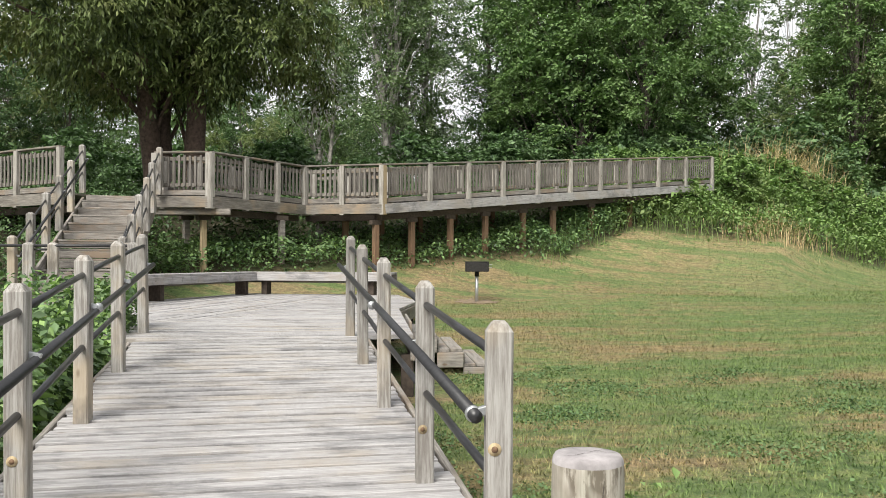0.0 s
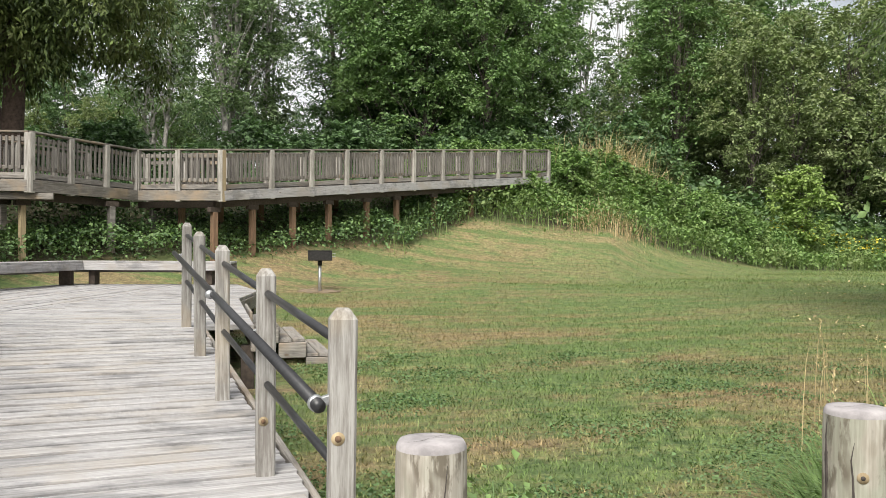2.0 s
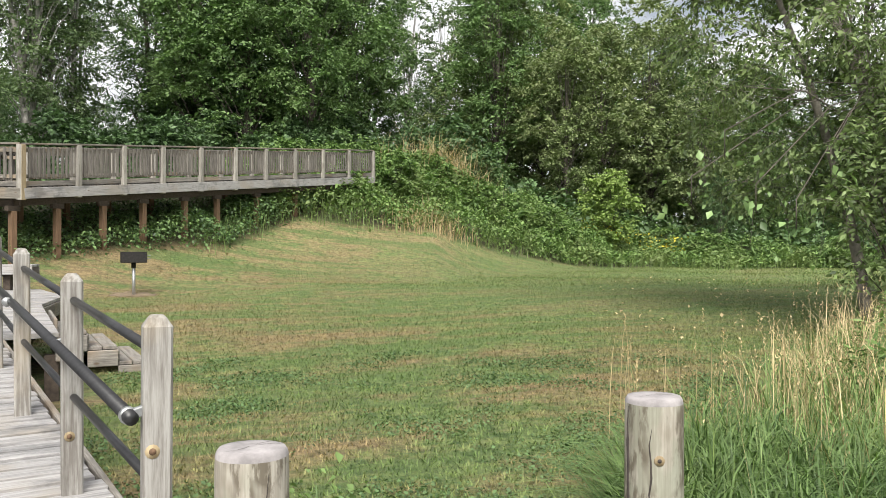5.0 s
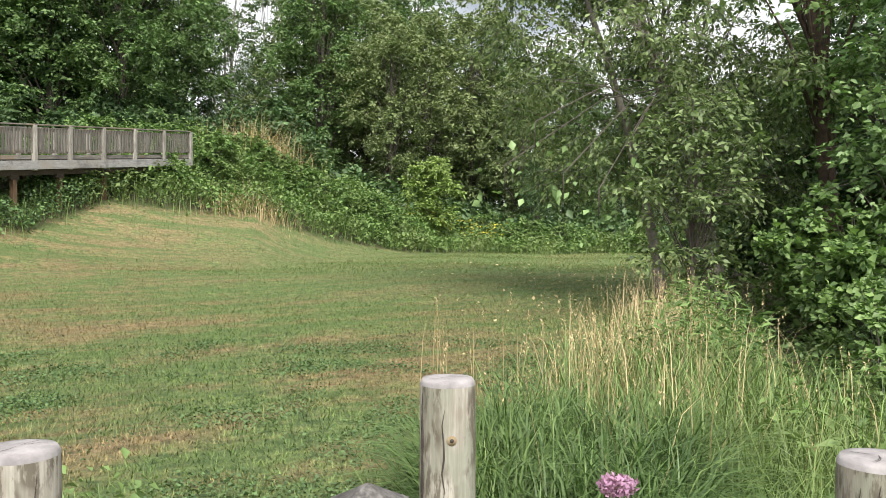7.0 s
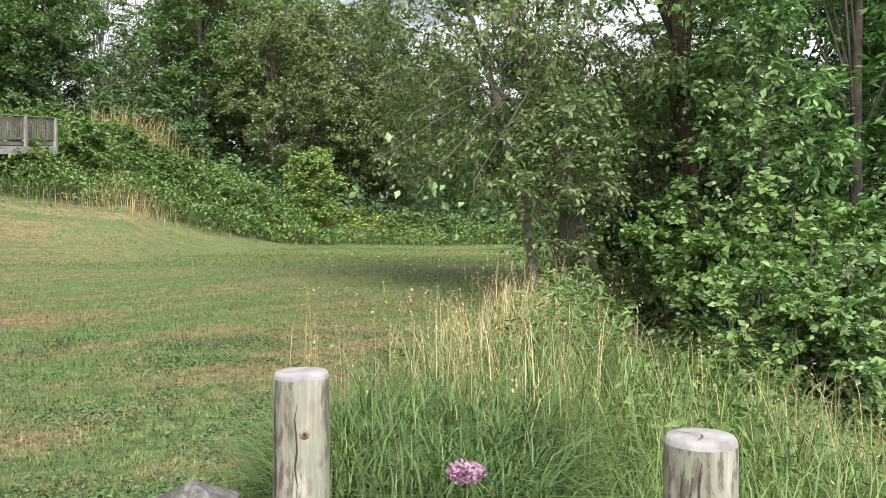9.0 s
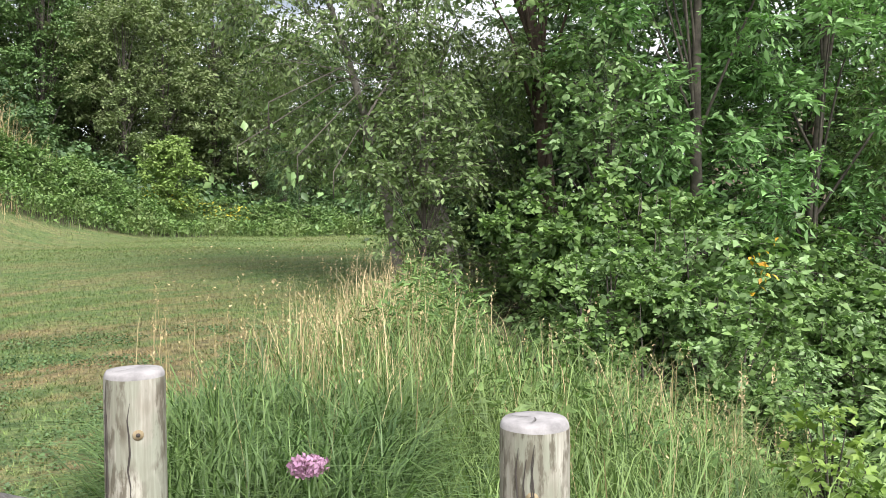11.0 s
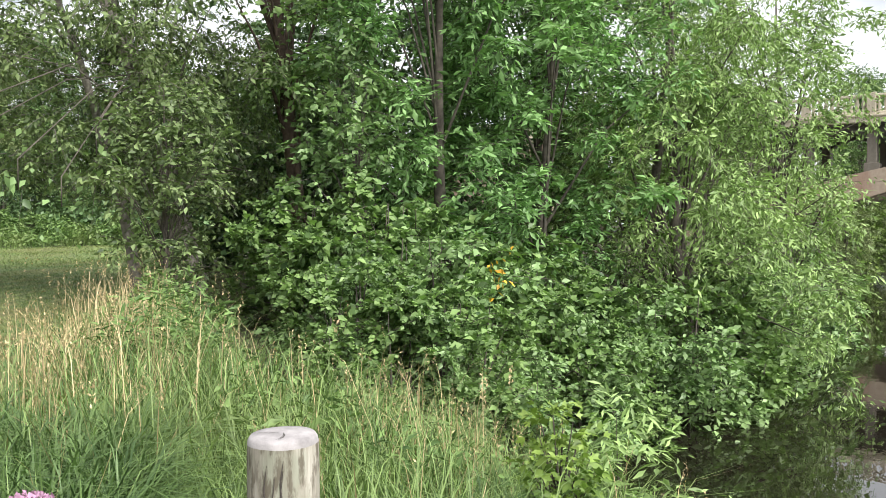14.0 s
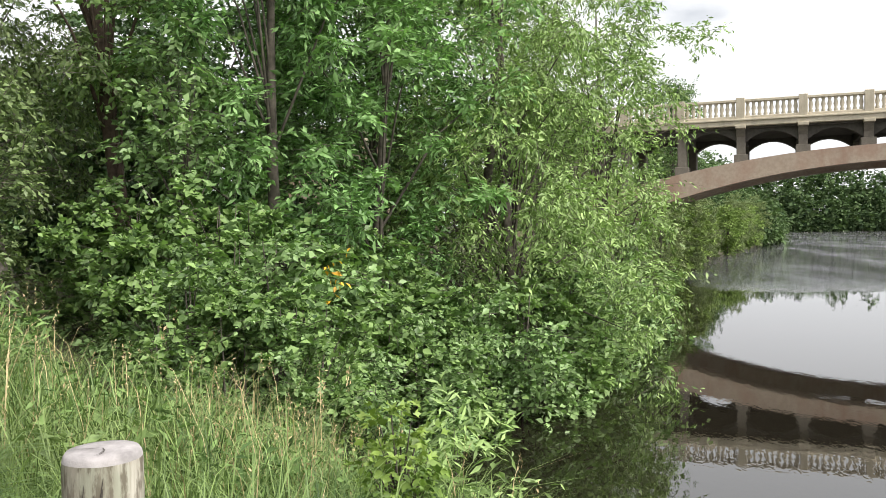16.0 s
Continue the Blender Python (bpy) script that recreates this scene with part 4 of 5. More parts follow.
    return ob


bollard(8.95, 2.33, 1.058, 0.205, "short peeled log bollard with a bleached cracked top")
bollard(36.7, 2.86, 1.11, 0.196, "peeled log bollard with a knot and dark splits")
bollard(64.6, 2.43, 1.035, 0.20, "grey peeled log bollard at the river overlook")
cp = polar(32.6, 1.56)
put(tagged(new("square_post", capped_post_mesh(0.16, 1.125 - cp.z, M_DARKPOST, 0.05, True)), "short square post with a dark weathered pointed top", "post"),
    Matrix.Translation(cp) @ Matrix.Rotation(radians(-32), 4, "Z"))

# ---- bridge ----
B_AZ, B_D = 101.5, 44.0
b_o = Vector((B_D * math.sin(radians(B_AZ)), B_D * math.cos(radians(B_AZ)), 0))
b_dir = Vector((math.cos(radians(B_AZ)), -math.sin(radians(B_AZ)), 0))
b_in = Vector((math.sin(radians(B_AZ)), math.cos(radians(B_AZ)), 0))
B_M = Matrix((b_dir, b_in, Z_AXIS)).transposed().to_4x4()
B_M.translation = b_o
bridge = empty("arch_bridge", B_M, label="old concrete open-spandrel arch bridge with balustrade over the river", category="bridge")
CROWN, BAY, B_FIRST = 6.2, 2.84, -1.52
B_FROM, B_TO, DEPTH = -21.2, 33.0, 7.5


def bridge_part(name, verts, faces, mat, label="", parent=None):
    return tagged(put(new(name, mesh_of(name, verts, faces, mat)), B_M, parent or bridge), label)


def prism(prof, y0, y1):
    """A profile in x and z drawn out along y."""
    n_ = len(prof)
    vs = [(x, y0, z) for x, z in prof] + [(x, y1, z) for x, z in prof]
    fs = [tuple(range(n_ - 1, -1, -1)), tuple(range(n_, 2 * n_))] + [(i, (i + 1) % n_, (i + 1) % n_ + n_, i + n_) for i in range(n_)]
    return vs, fs


def bb(name, x, y, z, sx, sy, sz, mat, parent=None, bev=0.02, label=""):
    """A block in the bridge's own axes; x, y, z is the middle of its foot."""
    ob = new(name, box_mesh(sx, sy, sz, mat, bev))
    return tagged(put(ob, B_M @ Matrix.Translation((x, y, z + sz / 2)), parent or bridge), label)


def top_arch(x):
    return 5.25 - 0.0101 * (x - CROWN) ** 2


xs = [B_FROM + (B_TO - B_FROM) * i / 60 for i in range(61)]
for y0, nm in ((0.25, "near arch rib"), (DEPTH - 1.45, "far arch rib")):
    vs, fs = [], []
    for x in xs:
        t = 0.78 + 0.0040 * (x - CROWN) ** 2
        vs += [(x, y0, top_arch(x)), (x, y0 + 1.2, top_arch(x)), (x, y0 + 1.2, top_arch(x) - t), (x, y0, top_arch(x) - t)]
    for i in range(60):
        for k in range(4):
            fs.append((i * 4 + k, i * 4 + (k + 1) % 4, i * 4 + 4 + (k + 1) % 4, i * 4 + 4 + k))
    fs += [(3, 2, 1, 0), (240, 241, 242, 243)]
    bridge_part("arch_rib", vs, fs, M_RIB, "rust-stained concrete arch rib")
lo, hi = -30, 40
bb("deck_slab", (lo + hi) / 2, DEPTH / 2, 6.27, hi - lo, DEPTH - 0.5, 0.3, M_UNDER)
for y in (0.12, DEPTH - 0.12):
    bb("fascia", (lo + hi) / 2, y, 6.36, hi - lo, 0.36, 0.3, M_CONC)
    bb("cornice", (lo + hi) / 2, y, 6.61, hi - lo, 0.52, 0.10, M_CONC)
    bb("parapet_base", (lo + hi) / 2, y, 6.71, hi - lo, 0.30, 0.14, M_CONC)
    bb("parapet_cap", (lo + hi) / 2, y, 7.53, hi - lo, 0.34, 0.13, M_CONC)
x = B_FIRST - BAY * 8
cols = []
while x < 36:
    cols.append(x)
    x += BAY
bal_prof = [(0.085, 0.0), (0.10, 0.08), (0.06, 0.17), (0.105, 0.36), (0.06, 0.56), (0.10, 0.68)]
bvs = [(r * math.cos(2 * math.pi * k / 8), r * math.sin(2 * math.pi * k / 8), z) for r, z in bal_prof for k in range(8)]
bfs = [(i * 8 + k, i * 8 + (k + 1) % 8, i * 8 + 8 + (k + 1) % 8, i * 8 + 8 + k) for i in range(5) for k in range(8)]
bal_mesh = mesh_of("baluster", bvs, bfs, M_CONC, True)
for x in cols:
    for y in (0.12, DEPTH - 0.12):
        p_ = bb("parapet_post", x, y, 6.69, 0.40, 0.40, 1.05, M_CONC)
        if y < 1 and x < 18:
            bb("bracket", x, y - 0.02, 6.24, 0.5, 0.5, 0.16, M_CONC)
        for k in range(9):
            xx = x + 0.2 + (BAY - 0.4) * (k + 0.5) / 9
            put(new("baluster", bal_mesh), B_M @ Matrix.Translation((xx, y, 6.85)), bridge)
    for y in (0.85, DEPTH - 0.85):
        z0 = top_arch(x) - 0.1
        if z0 < 6.3 and B_FROM < x < B_TO:
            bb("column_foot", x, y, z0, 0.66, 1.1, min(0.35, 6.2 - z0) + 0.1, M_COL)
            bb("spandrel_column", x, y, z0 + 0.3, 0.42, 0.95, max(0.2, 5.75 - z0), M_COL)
    # jack arch between columns
    n_ = 12
    for y0 in (0.55, DEPTH - 1.15):
        prof = [(x, 6.3), (x, 5.3)]
        prof += [(x + BAY * i / n_, 5.35 + 0.78 * math.sin(math.pi * i / n_) ** 0.7) for i in range(1, n_)]
        prof += [(x + BAY, 5.3), (x + BAY, 6.3)]
        vs, fs = prism(prof, y0, y0 + 0.6)
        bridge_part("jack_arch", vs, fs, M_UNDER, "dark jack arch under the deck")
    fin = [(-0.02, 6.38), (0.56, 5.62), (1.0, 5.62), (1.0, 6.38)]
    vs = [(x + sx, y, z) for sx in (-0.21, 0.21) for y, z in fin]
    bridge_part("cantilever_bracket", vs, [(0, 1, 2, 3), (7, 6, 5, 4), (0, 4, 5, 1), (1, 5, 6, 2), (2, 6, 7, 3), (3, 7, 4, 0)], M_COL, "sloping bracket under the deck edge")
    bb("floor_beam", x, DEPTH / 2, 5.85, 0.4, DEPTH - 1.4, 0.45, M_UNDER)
bb("abutment", B_FROM - 3, DEPTH / 2, -2.3, 7, DEPTH + 0.6, 8.6, M_RIB)
bb("abutment", B_TO + 3, DEPTH / 2, -2.3, 7, DEPTH + 0.6, 8.6, M_RIB)

# ---- trees ----


def crown_points(rs, n_clumps, per, shape, spread, squash=0.6, gap=0.0, shell=0.55):
    """Clump centres inside an envelope: shape(f) gives the radius at height fraction f; returns leaf points and clump centres."""
    cs = []
    while len(cs) < n_clumps:
        f = rs.uniform(0, 1)
        rad = shape(f)
        if rs.uniform(0, 1) > max(rad, 0.05) / 1.0:
            continue
        a = rs.uniform(0, 2 * np.pi)
        q = rad * (shell + (1 - shell) * rs.uniform(0, 1)) * (0.8 + 0.35 * math.sin(3 * a + f * 9) * rs.uniform(0.3, 1))
        cs.append((q * math.cos(a), q * math.sin(a), f))
    return np.array(cs)


def make_tree(name, seed, height, base, width, trunk_r, leafmat, barkmat, label, clumps=130, per=110, leaf=0.22, kind_shape="oval", aspect=0.55,
              clump_r=0.75, droop=0.35, lean=(0, 0), trunks=1, where=None, turn=0.0, scale=1.0, category="tree", group="", lobed=False, shell=0.45, flat=0.55, off=(0, 0), tilt=0.9, twigs=False, limbs=45, thin=None):
    """A tapered trunk with limbs to its leaf clumps, and a crown of many small leaves."""
    rs = np.random.RandomState(seed)
    shapes = {
        "oval": lambda f: 0.25 + 0.75 * math.sin(math.pi * min(1, f * 0.86 + 0.10)) ** 0.8,
        "cone": lambda f: max(0.06, 1.0 - f * 0.95),
        "round": lambda f: math.sqrt(max(0.03, 1 - (2 * f - 0.95) ** 2)),
        "column": lambda f: 0.65 + 0.35 * math.sin(math.pi * f),
        "skirt": lambda f: (0.55 + 0.45 * math.sin(math.pi * min(1, f * 1.2 + 0.25))) if f < 0.75 else max(0.15, 0.9 - (f - 0.75) * 2.4),
        "dome": lambda f: math.sqrt(max(0.03, 1 - f ** 2.2)),
    }
    cs = crown_points(rs, clumps, per, shapes[kind_shape], width, shell=shell)
    if thin:
        cs = cs[rs.uniform(0, 1, len(cs)) > np.where((cs[:, 2] > thin[0]) & (cs[:, 2] < thin[1]), thin[2], 0.0)]
    C = np.c_[cs[:, 0] * width, cs[:, 1] * width, base + cs[:, 2] * (height - base)]
    C[:, 0] += off[0] + lean[0] * (C[:, 2] / height) ** 1.3
    C[:, 1] += off[1] + lean[1] * (C[:, 2] / height) ** 1.3
    tv, tf = [], []

    def add(path, radii, sides):
        v_, f_ = tube(path, radii, sides, False)
        o = len(tv)
        tv.extend(v_)
        tf.extend(tuple(i + o for i in q) for q in f_)

    stems = []
    for s in range(trunks):
        ox, oy = (0, 0) if trunks == 1 else (rs.normal(0, 0.22 + trunk_r), rs.normal(0, 0.22 + trunk_r))
        sx, sy = lean[0] + rs.normal(0, 0.06) * height * (0.4 if trunks == 1 else 1.3), lean[1] + rs.normal(0, 0.06) * height * (0.4 if trunks == 1 else 1.3)
        path = []
        for i in range(9):
            f = i / 8
            path.append(Vector((ox + sx * f ** 1.3 + rs.normal(0, 0.02) * height * 0.15, oy + sy * f ** 1.3 + rs.normal(0, 0.02) * height * 0.15, -0.3 + (height * 0.9 + 0.3) * f)))
        rad = [trunk_r * (1.25 if i == 0 else 1.0) * (1 - 0.9 * (i / 8) ** 1.1) for i in range(9)]
        stems.append((path, rad))
        add(path, rad, 10)
    for c in C[:: max(1, len(C) // limbs)]:
        path, rad = stems[rs.randint(len(stems))]
        k = int(np.clip((c[2] * (0.62 if off == (0, 0) else 0.85)) / height * 8, 1, 7))
        a = path[k] + (path[k + 1] - path[k]) * rs.uniform(0, 1)
        e = Vector(c)
        m1 = a + (e - a) * 0.5 + Vector((0, 0, (e - a).length * 0.12))
        r0 = max(0.010, rad[k] * 0.30)
        add([a, m1, e], [r0, r0 * 0.6, r0 * 0.15], 5)
    # sprays of leaves along twigs
    n_tw = max(3, per // 14)
    n_lf = per // n_tw
    R_ = clump_r * rs.uniform(0.65, 1.3, len(C))
    ta = rs.uniform(0, 2 * np.pi, (len(C), n_tw))
    td = rs.normal(-0.15 - 0.35 * droop, 0.45, (len(C), n_tw)) + 0.25
    tl = R_[:, None] * rs.uniform(0.6, 1.25, (len(C), n_tw))
    D = np.stack([np.cos(ta) * np.cos(td), np.sin(ta) * np.cos(td), np.sin(td)], -1)
    O = C[:, None, :] + rs.normal(0, 0.16, D.shape) * R_[:, None, None]
    t = (np.arange(n_lf) + 0.6) / n_lf
    P = O[:, :, None, :] + D[:, :, None, :] * (tl[:, :, None] * t)[..., None]
    P[..., 2] -= (0.22 * droop * tl[:, :, None] * t ** 2)
    P = P + rs.normal(0, 0.05, P.shape) * R_[:, None, None, None]
    la = ta[:, :, None] + np.where(np.arange(n_lf) % 2 == 0, 0.9, -0.9)[None, None, :] + rs.normal(0, 0.35, P.shape[:3])
    ld = td[:, :, None] * 0.6 - droop * 0.7 + rs.normal(0, 0.35, P.shape[:3])
    P, la, ld = P.reshape(-1, 3), la.ravel(), ld.ravel()
    if twigs:
        for i in range(len(C)):
            for j in range(0, n_tw, 2):
                o_, e_ = Vector(O[i, j]), Vector(O[i, j] + D[i, j] * tl[i, j])
                e_.z -= 0.22 * droop * tl[i, j]
                add([o_, (o_ + e_) / 2 + Vector((0, 0, 0.05 * tl[i, j])), e_], [0.006, 0.004, 0.002], 3)
    trunk = mesh_of("trunk", [tuple(v_) for v_ in tv], tf, barkmat, True)
    crown = leaf_cloud("crown", P, rs, leaf, leafmat, aspect, droop, tilt, lobed=lobed, ang=la, dip=ld)
    p = where if where is not None else Vector((0, 0, 0))
    m = Matrix.Translation(p) @ Matrix.Rotation(turn, 4, "Z") @ Matrix.Scale(scale, 4)
    ob = empty(name, m, label=label, category=category, group=group)
    put(new("trunk", trunk), m, ob)
    put(new("crown", crown), m, ob)
    return ob


def again(ob, p, turn, s, label=""):
    c = ob.copy()
    scene.collection.objects.link(c)
    m = Matrix.Translation(p) @ Matrix.Rotation(turn, 4, "Z") @ Matrix.Scale(s, 4)
    c.matrix_basis = m
    WORLD_OF[c.name] = m
    for ch in ob.children:
        k = ch.copy()
        scene.collection.objects.link(k)
        put(k, m, c)
    if label:
        c["label"] = label
    return c


# big cedar behind the stairs
make_tree("cedar_tree", 3, 15, 4.1, 5.6, 0.34, L_CEDAR, M_REDBARK, "large dark cedar with a broad drooping crown and twin trunks", clumps=700, per=280, leaf=0.165, kind_shape="skirt",
          aspect=0.34, clump_r=0.95, droop=1.0, where=polar(-19.2, 25.5, -0.5), trunks=3, shell=0.25, flat=0.8, limbs=24)

# birch group
for i, (az, r, h) in enumerate(((-4.2, 40, 17), (-2.0, 43, 16), (-8.5, 44, 15))):
    if i == 0:
        birch = make_tree("birch_tree", 21, 17, 4.5, 3.6, 0.16, L_BIRCH, M_BIRCH, "tall birch with pale trunks and airy grey-green leaves", clumps=210, per=140, leaf=0.145, clump_r=0.85,
                          kind_shape="column", trunks=3, where=polar(az, r), group="woodland trees", shell=0.25)
    else:
        again(birch, polar(az, r), 2.1 * i, h / 17)

# woodland behind the boardwalk
broad = make_tree("woodland_tree", 31, 18, 2.0, 4.6, 0.22, L_WOOD, M_BARK, "tall leafy green tree at the wood's edge", clumps=250, per=154, leaf=0.195, kind_shape="oval",
                  where=polar(6.5, 46), group="woodland trees", clump_r=0.95)
deep = make_tree("woodland_tree", 32, 17, 1.5, 4.2, 0.20, L_DEEP, M_BARK, "tall dark green tree in the wood", clumps=230, per=154, leaf=0.185, kind_shape="column",
                 where=polar(13, 50), group="woodland trees", clump_r=0.95)
pine = make_tree("pine_tree", 33, 19, 2.0, 4.0, 0.22, L_DEEP, M_BARK, "dark conifer standing among leafy trees", clumps=230, per=95, leaf=0.30, kind_shape="cone", aspect=0.25,
                 where=polar(3.6, 52), group="woodland trees", clump_r=0.9, droop=0.5)
olive = make_tree("woodland_tree", 34, 11, 1.2, 3.4, 0.14, L_OLIVE, M_BARK, "olive-green airy tree on the hillside", clumps=150, per=140, leaf=0.165, kind_shape="oval",
                  where=polar(31, 50), group="woodland trees", clump_r=0.7)
slim = make_tree("aspen_tree", 35, 18, 4.5, 2.6, 0.13, L_BIRCH, M_BIRCH, "slim aspen with a thin airy crown", clumps=90, per=85, leaf=0.2, kind_shape="column",
                 where=polar(20.2, 60), group="woodland trees", clump_r=0.75, trunks=2)
lime = make_tree("young_tree", 36, 4.4, 0.6, 1.6, 0.07, L_LIME, M_BARK, "small bright lime-green tree at the lawn's far edge", clumps=90, per=110, leaf=0.15, kind_shape="round",
                 where=polar(34.0, 42.5), clump_r=0.45)
rs = np.random.RandomState(77)
plan = [(broad, 9.5, 44, 1.05), (broad, 16.3, 48, 0.95), (deep, 11.5, 46, 1.0), (deep, 17.2, 52, 0.8), (broad, 13.6, 43, 0.8), (deep, 7.8, 52, 1.1), (pine, 5.2, 49, 0.95), (pine, -6.5, 58, 0.7),
        (broad, 26.2, 52, 0.9), (olive, 27.5, 55, 1.45), (broad, 29.3, 60, 1.0), (slim, 23.0, 60, 0.95), (slim, 26.3, 63, 1.0), (olive, 25.2, 57, 1.2), (broad, 32.5, 62, 1.0), (deep, 35.5, 64, 0.8),
        (olive, 29.4, 53, 0.9), (olive, 33.4, 52, 1.1), (olive, 36.5, 54, 1.35), (broad, 38.5, 58, 0.75), (deep, 41.5, 60, 0.7), (olive, 40.0, 52, 0.9), (broad, 44.0, 56, 0.62), (deep, 47.5, 58, 0.62),
        (broad, 51, 60, 0.65), (deep, 54, 57, 0.6), (broad, 58, 60, 0.65), (deep, -27.5, 42, 0.7), (broad, -31, 46, 0.75), (broad, -23.0, 52, 0.62), (deep, -13.5, 55, 0.6), (broad, -10.5, 60, 0.55), (slim, -1.0, 47, 0.9),
        (olive, -26, 40, 0.6), (broad, -36, 44, 0.8), (deep, 63, 55, 0.62), (broad, 68, 60, 0.62), (deep, 74, 58, 0.6), (broad, 21.6, 66, 0.62), (broad, -17, 62, 0.62), (deep, -20, 66, 0.7), (broad, -4.5, 64, 0.6), (deep, 0.5, 66, 0.55), (broad, -7.5, 52, 0.42), (olive, -12, 48, 0.6), (olive, -16, 50, 0.6),
        (deep, -29.5, 36, 0.5), (broad, -33, 36, 0.5), (deep, -24.5, 38, 0.45), (broad, -14.5, 64, 0.7)]
for i, (src, az, r, s) in enumerate(plan):
    again(src, polar(az, r, -0.2), rs.uniform(0, 6.28), s)

# trees closing the place behind the camera
for az, r in ((-60, 32), (-90, 36), (-120, 40), (-165, 46)):
    again(broad if az % 2 else deep, polar(az, r), az * 0.7, 0.8)

for az, r, s in ((34, 57, 0.5), (37.5, 55, 0.45), (40.5, 57, 0.5), (43.5, 55, 0.5), (46.5, 56, 0.5), (49.5, 57, 0.55), (52.5, 54, 0.5), (56, 52, 0.5), (60, 52, 0.5), (45, 51, 0.35), (41, 50, 0.33), (48.5, 50, 0.35),
                 (-2.8, 58, 0.5), (-5.8, 56, 0.5), (-9, 62, 0.6), (-11.8, 66, 0.65), (2.2, 60, 0.45)):
    again(broad if r % 2 else deep, polar(az, r, -1.0), az * 1.7, s)

# clipped dark hedge and shrubs behind the boardwalk
hedge = make_tree("hedge_shrub", 37, 3.0, 0.0, 2.3, 0.05, L_DEEP, M_BARK, "dark dense shrub in the hedge behind the boardwalk", clumps=130, per=110, leaf=0.17, kind_shape="dome",
                  where=polar(-11.0, 33), clump_r=0.5, trunks=3, category="shrub", group="hedge shrubs")
for i in range(12):
    again(hedge, polar(-34 + i * 3.35 + (1.5 if i > 7 else 0), 33 + (i % 3) * 1.3), i * 1.7, 0.85 + 0.2 * (i % 2))
for i in range(9):
    again(hedge, polar(2.5 + i * 2.6, 41 + (i % 3) * 1.5), i * 2.1, 0.9 + 0.25 * (i % 3), "green shrub at the foot of the wood")

# ---- riverside thicket ----
NEAR = dict(twigs=True, group="thicket trees")
# cherries: unseen upper crowns added, tall and leaning, to cast shade on the lawn
make_tree("cherry_tree", 41, 11.0, 1.7, 3.6, 0.12, L_CHERRY, M_CHERRYBARK, "leaning cherry with long drooping leafy branches", clumps=270, per=196, leaf=0.088, kind_shape="oval", aspect=0.45, thin=(0.28, 0.42, 0.62),
          where=polar(53.2, 15.2), trunks=2, clump_r=0.58, droop=0.7, lean=(-2.0, 1.5), limbs=22, **NEAR)
make_tree("cherry_tree", 42, 9.0, 1.9, 3.0, 0.10, L_CHERRY, M_CHERRYBARK, "cherry reaching low over the shaded lawn", clumps=240, per=196, leaf=0.086, kind_shape="oval", aspect=0.45, thin=(0.34, 0.5, 0.58),
          where=polar(51.5, 14.2), trunks=2, clump_r=0.58, droop=0.75, lean=(-1.5, 1.2), off=(-0.4, 0.5), limbs=16, **NEAR)
make_tree("ash_tree", 43, 9.5, 1.9, 2.5, 0.12, L_ASH, M_BARK, "bright green ash with pointed leaflets", clumps=125, per=210, leaf=0.128, kind_shape="oval", aspect=0.36,
          where=polar(69.5, 12.6), clump_r=0.52, droop=0.4, limbs=10, **NEAR)
make_tree("ash_tree", 44, 9.0, 2.0, 2.6, 0.12, L_ASH, M_BARK, "bright green ash leaning to the water", clumps=125, per=210, leaf=0.128, kind_shape="oval", aspect=0.36,
          where=polar(76.0, 14.0), clump_r=0.52, droop=0.4, limbs=10, **NEAR)
make_tree("dark_tree", 45, 9.5, 3.4, 2.4, 0.15, L_ALDER, M_REDBARK, "tree with a reddish bare trunk in the shaded thicket", clumps=100, per=168, leaf=0.105, kind_shape="oval", thin=(0.1, 0.5, 0.85),
          where=polar(60.3, 14.2), clump_r=0.7, droop=0.5, lean=(-0.9, 0.4), limbs=26, **NEAR)
make_tree("dark_tree", 46, 6.8, 0.6, 3.2, 0.14, L_DEEP, M_BARK, "dense dark tree deep in the thicket", clumps=190, per=126, leaf=0.14, kind_shape="column", thin=(0.7, 1.0, 0.5),
          where=polar(64.5, 18.5), clump_r=0.8, droop=0.5, **NEAR)
make_tree("dark_tree", 47, 10, 0.4, 3.2, 0.14, L_DEEP, M_BARK, "dense dark tree beside the water", clumps=210, per=154, leaf=0.14, kind_shape="column",
          where=polar(75.5, 19), clump_r=0.8, droop=0.5, **NEAR)
make_tree("dark_tree", 57, 4.6, 0.4, 2.8, 0.14, L_DEEP, M_BARK, "dense dark tree behind the cherries", clumps=130, per=154, leaf=0.14, kind_shape="column",
          where=polar(57.0, 20.5), clump_r=0.8, droop=0.5, **NEAR)
make_tree("willow_tree", 48, 8.6, 0.2, 3.4, 0.16, L_WILLOW, M_BARK, "pale green willow spreading over the river", clumps=310, per=168, leaf=0.115, kind_shape="dome", aspect=0.3,
          where=polar(84.5, 16.5), clump_r=0.75, droop=0.7, trunks=3, **NEAR)
make_tree("willow_tree", 49, 10.4, 0.6, 3.4, 0.16, L_WILLOW, M_BARK, "tall willow behind with branches over the water", clumps=200, per=168, leaf=0.135, kind_shape="oval", aspect=0.34,
          where=polar(89.3, 22.0), clump_r=0.8, droop=0.6, trunks=2, **NEAR)
alder = make_tree("alder_bush", 51, 2.5, 0.0, 1.55, 0.04, L_ALDER, M_BARK, "dense rounded alder bush with broad leaves", clumps=58, per=182, leaf=0.095, kind_shape="dome", aspect=0.7, shell=0.7,
                  where=polar(66.0, 10.9), clump_r=0.36, droop=0.15, trunks=4, category="bush", twigs=True, group="thicket bushes")
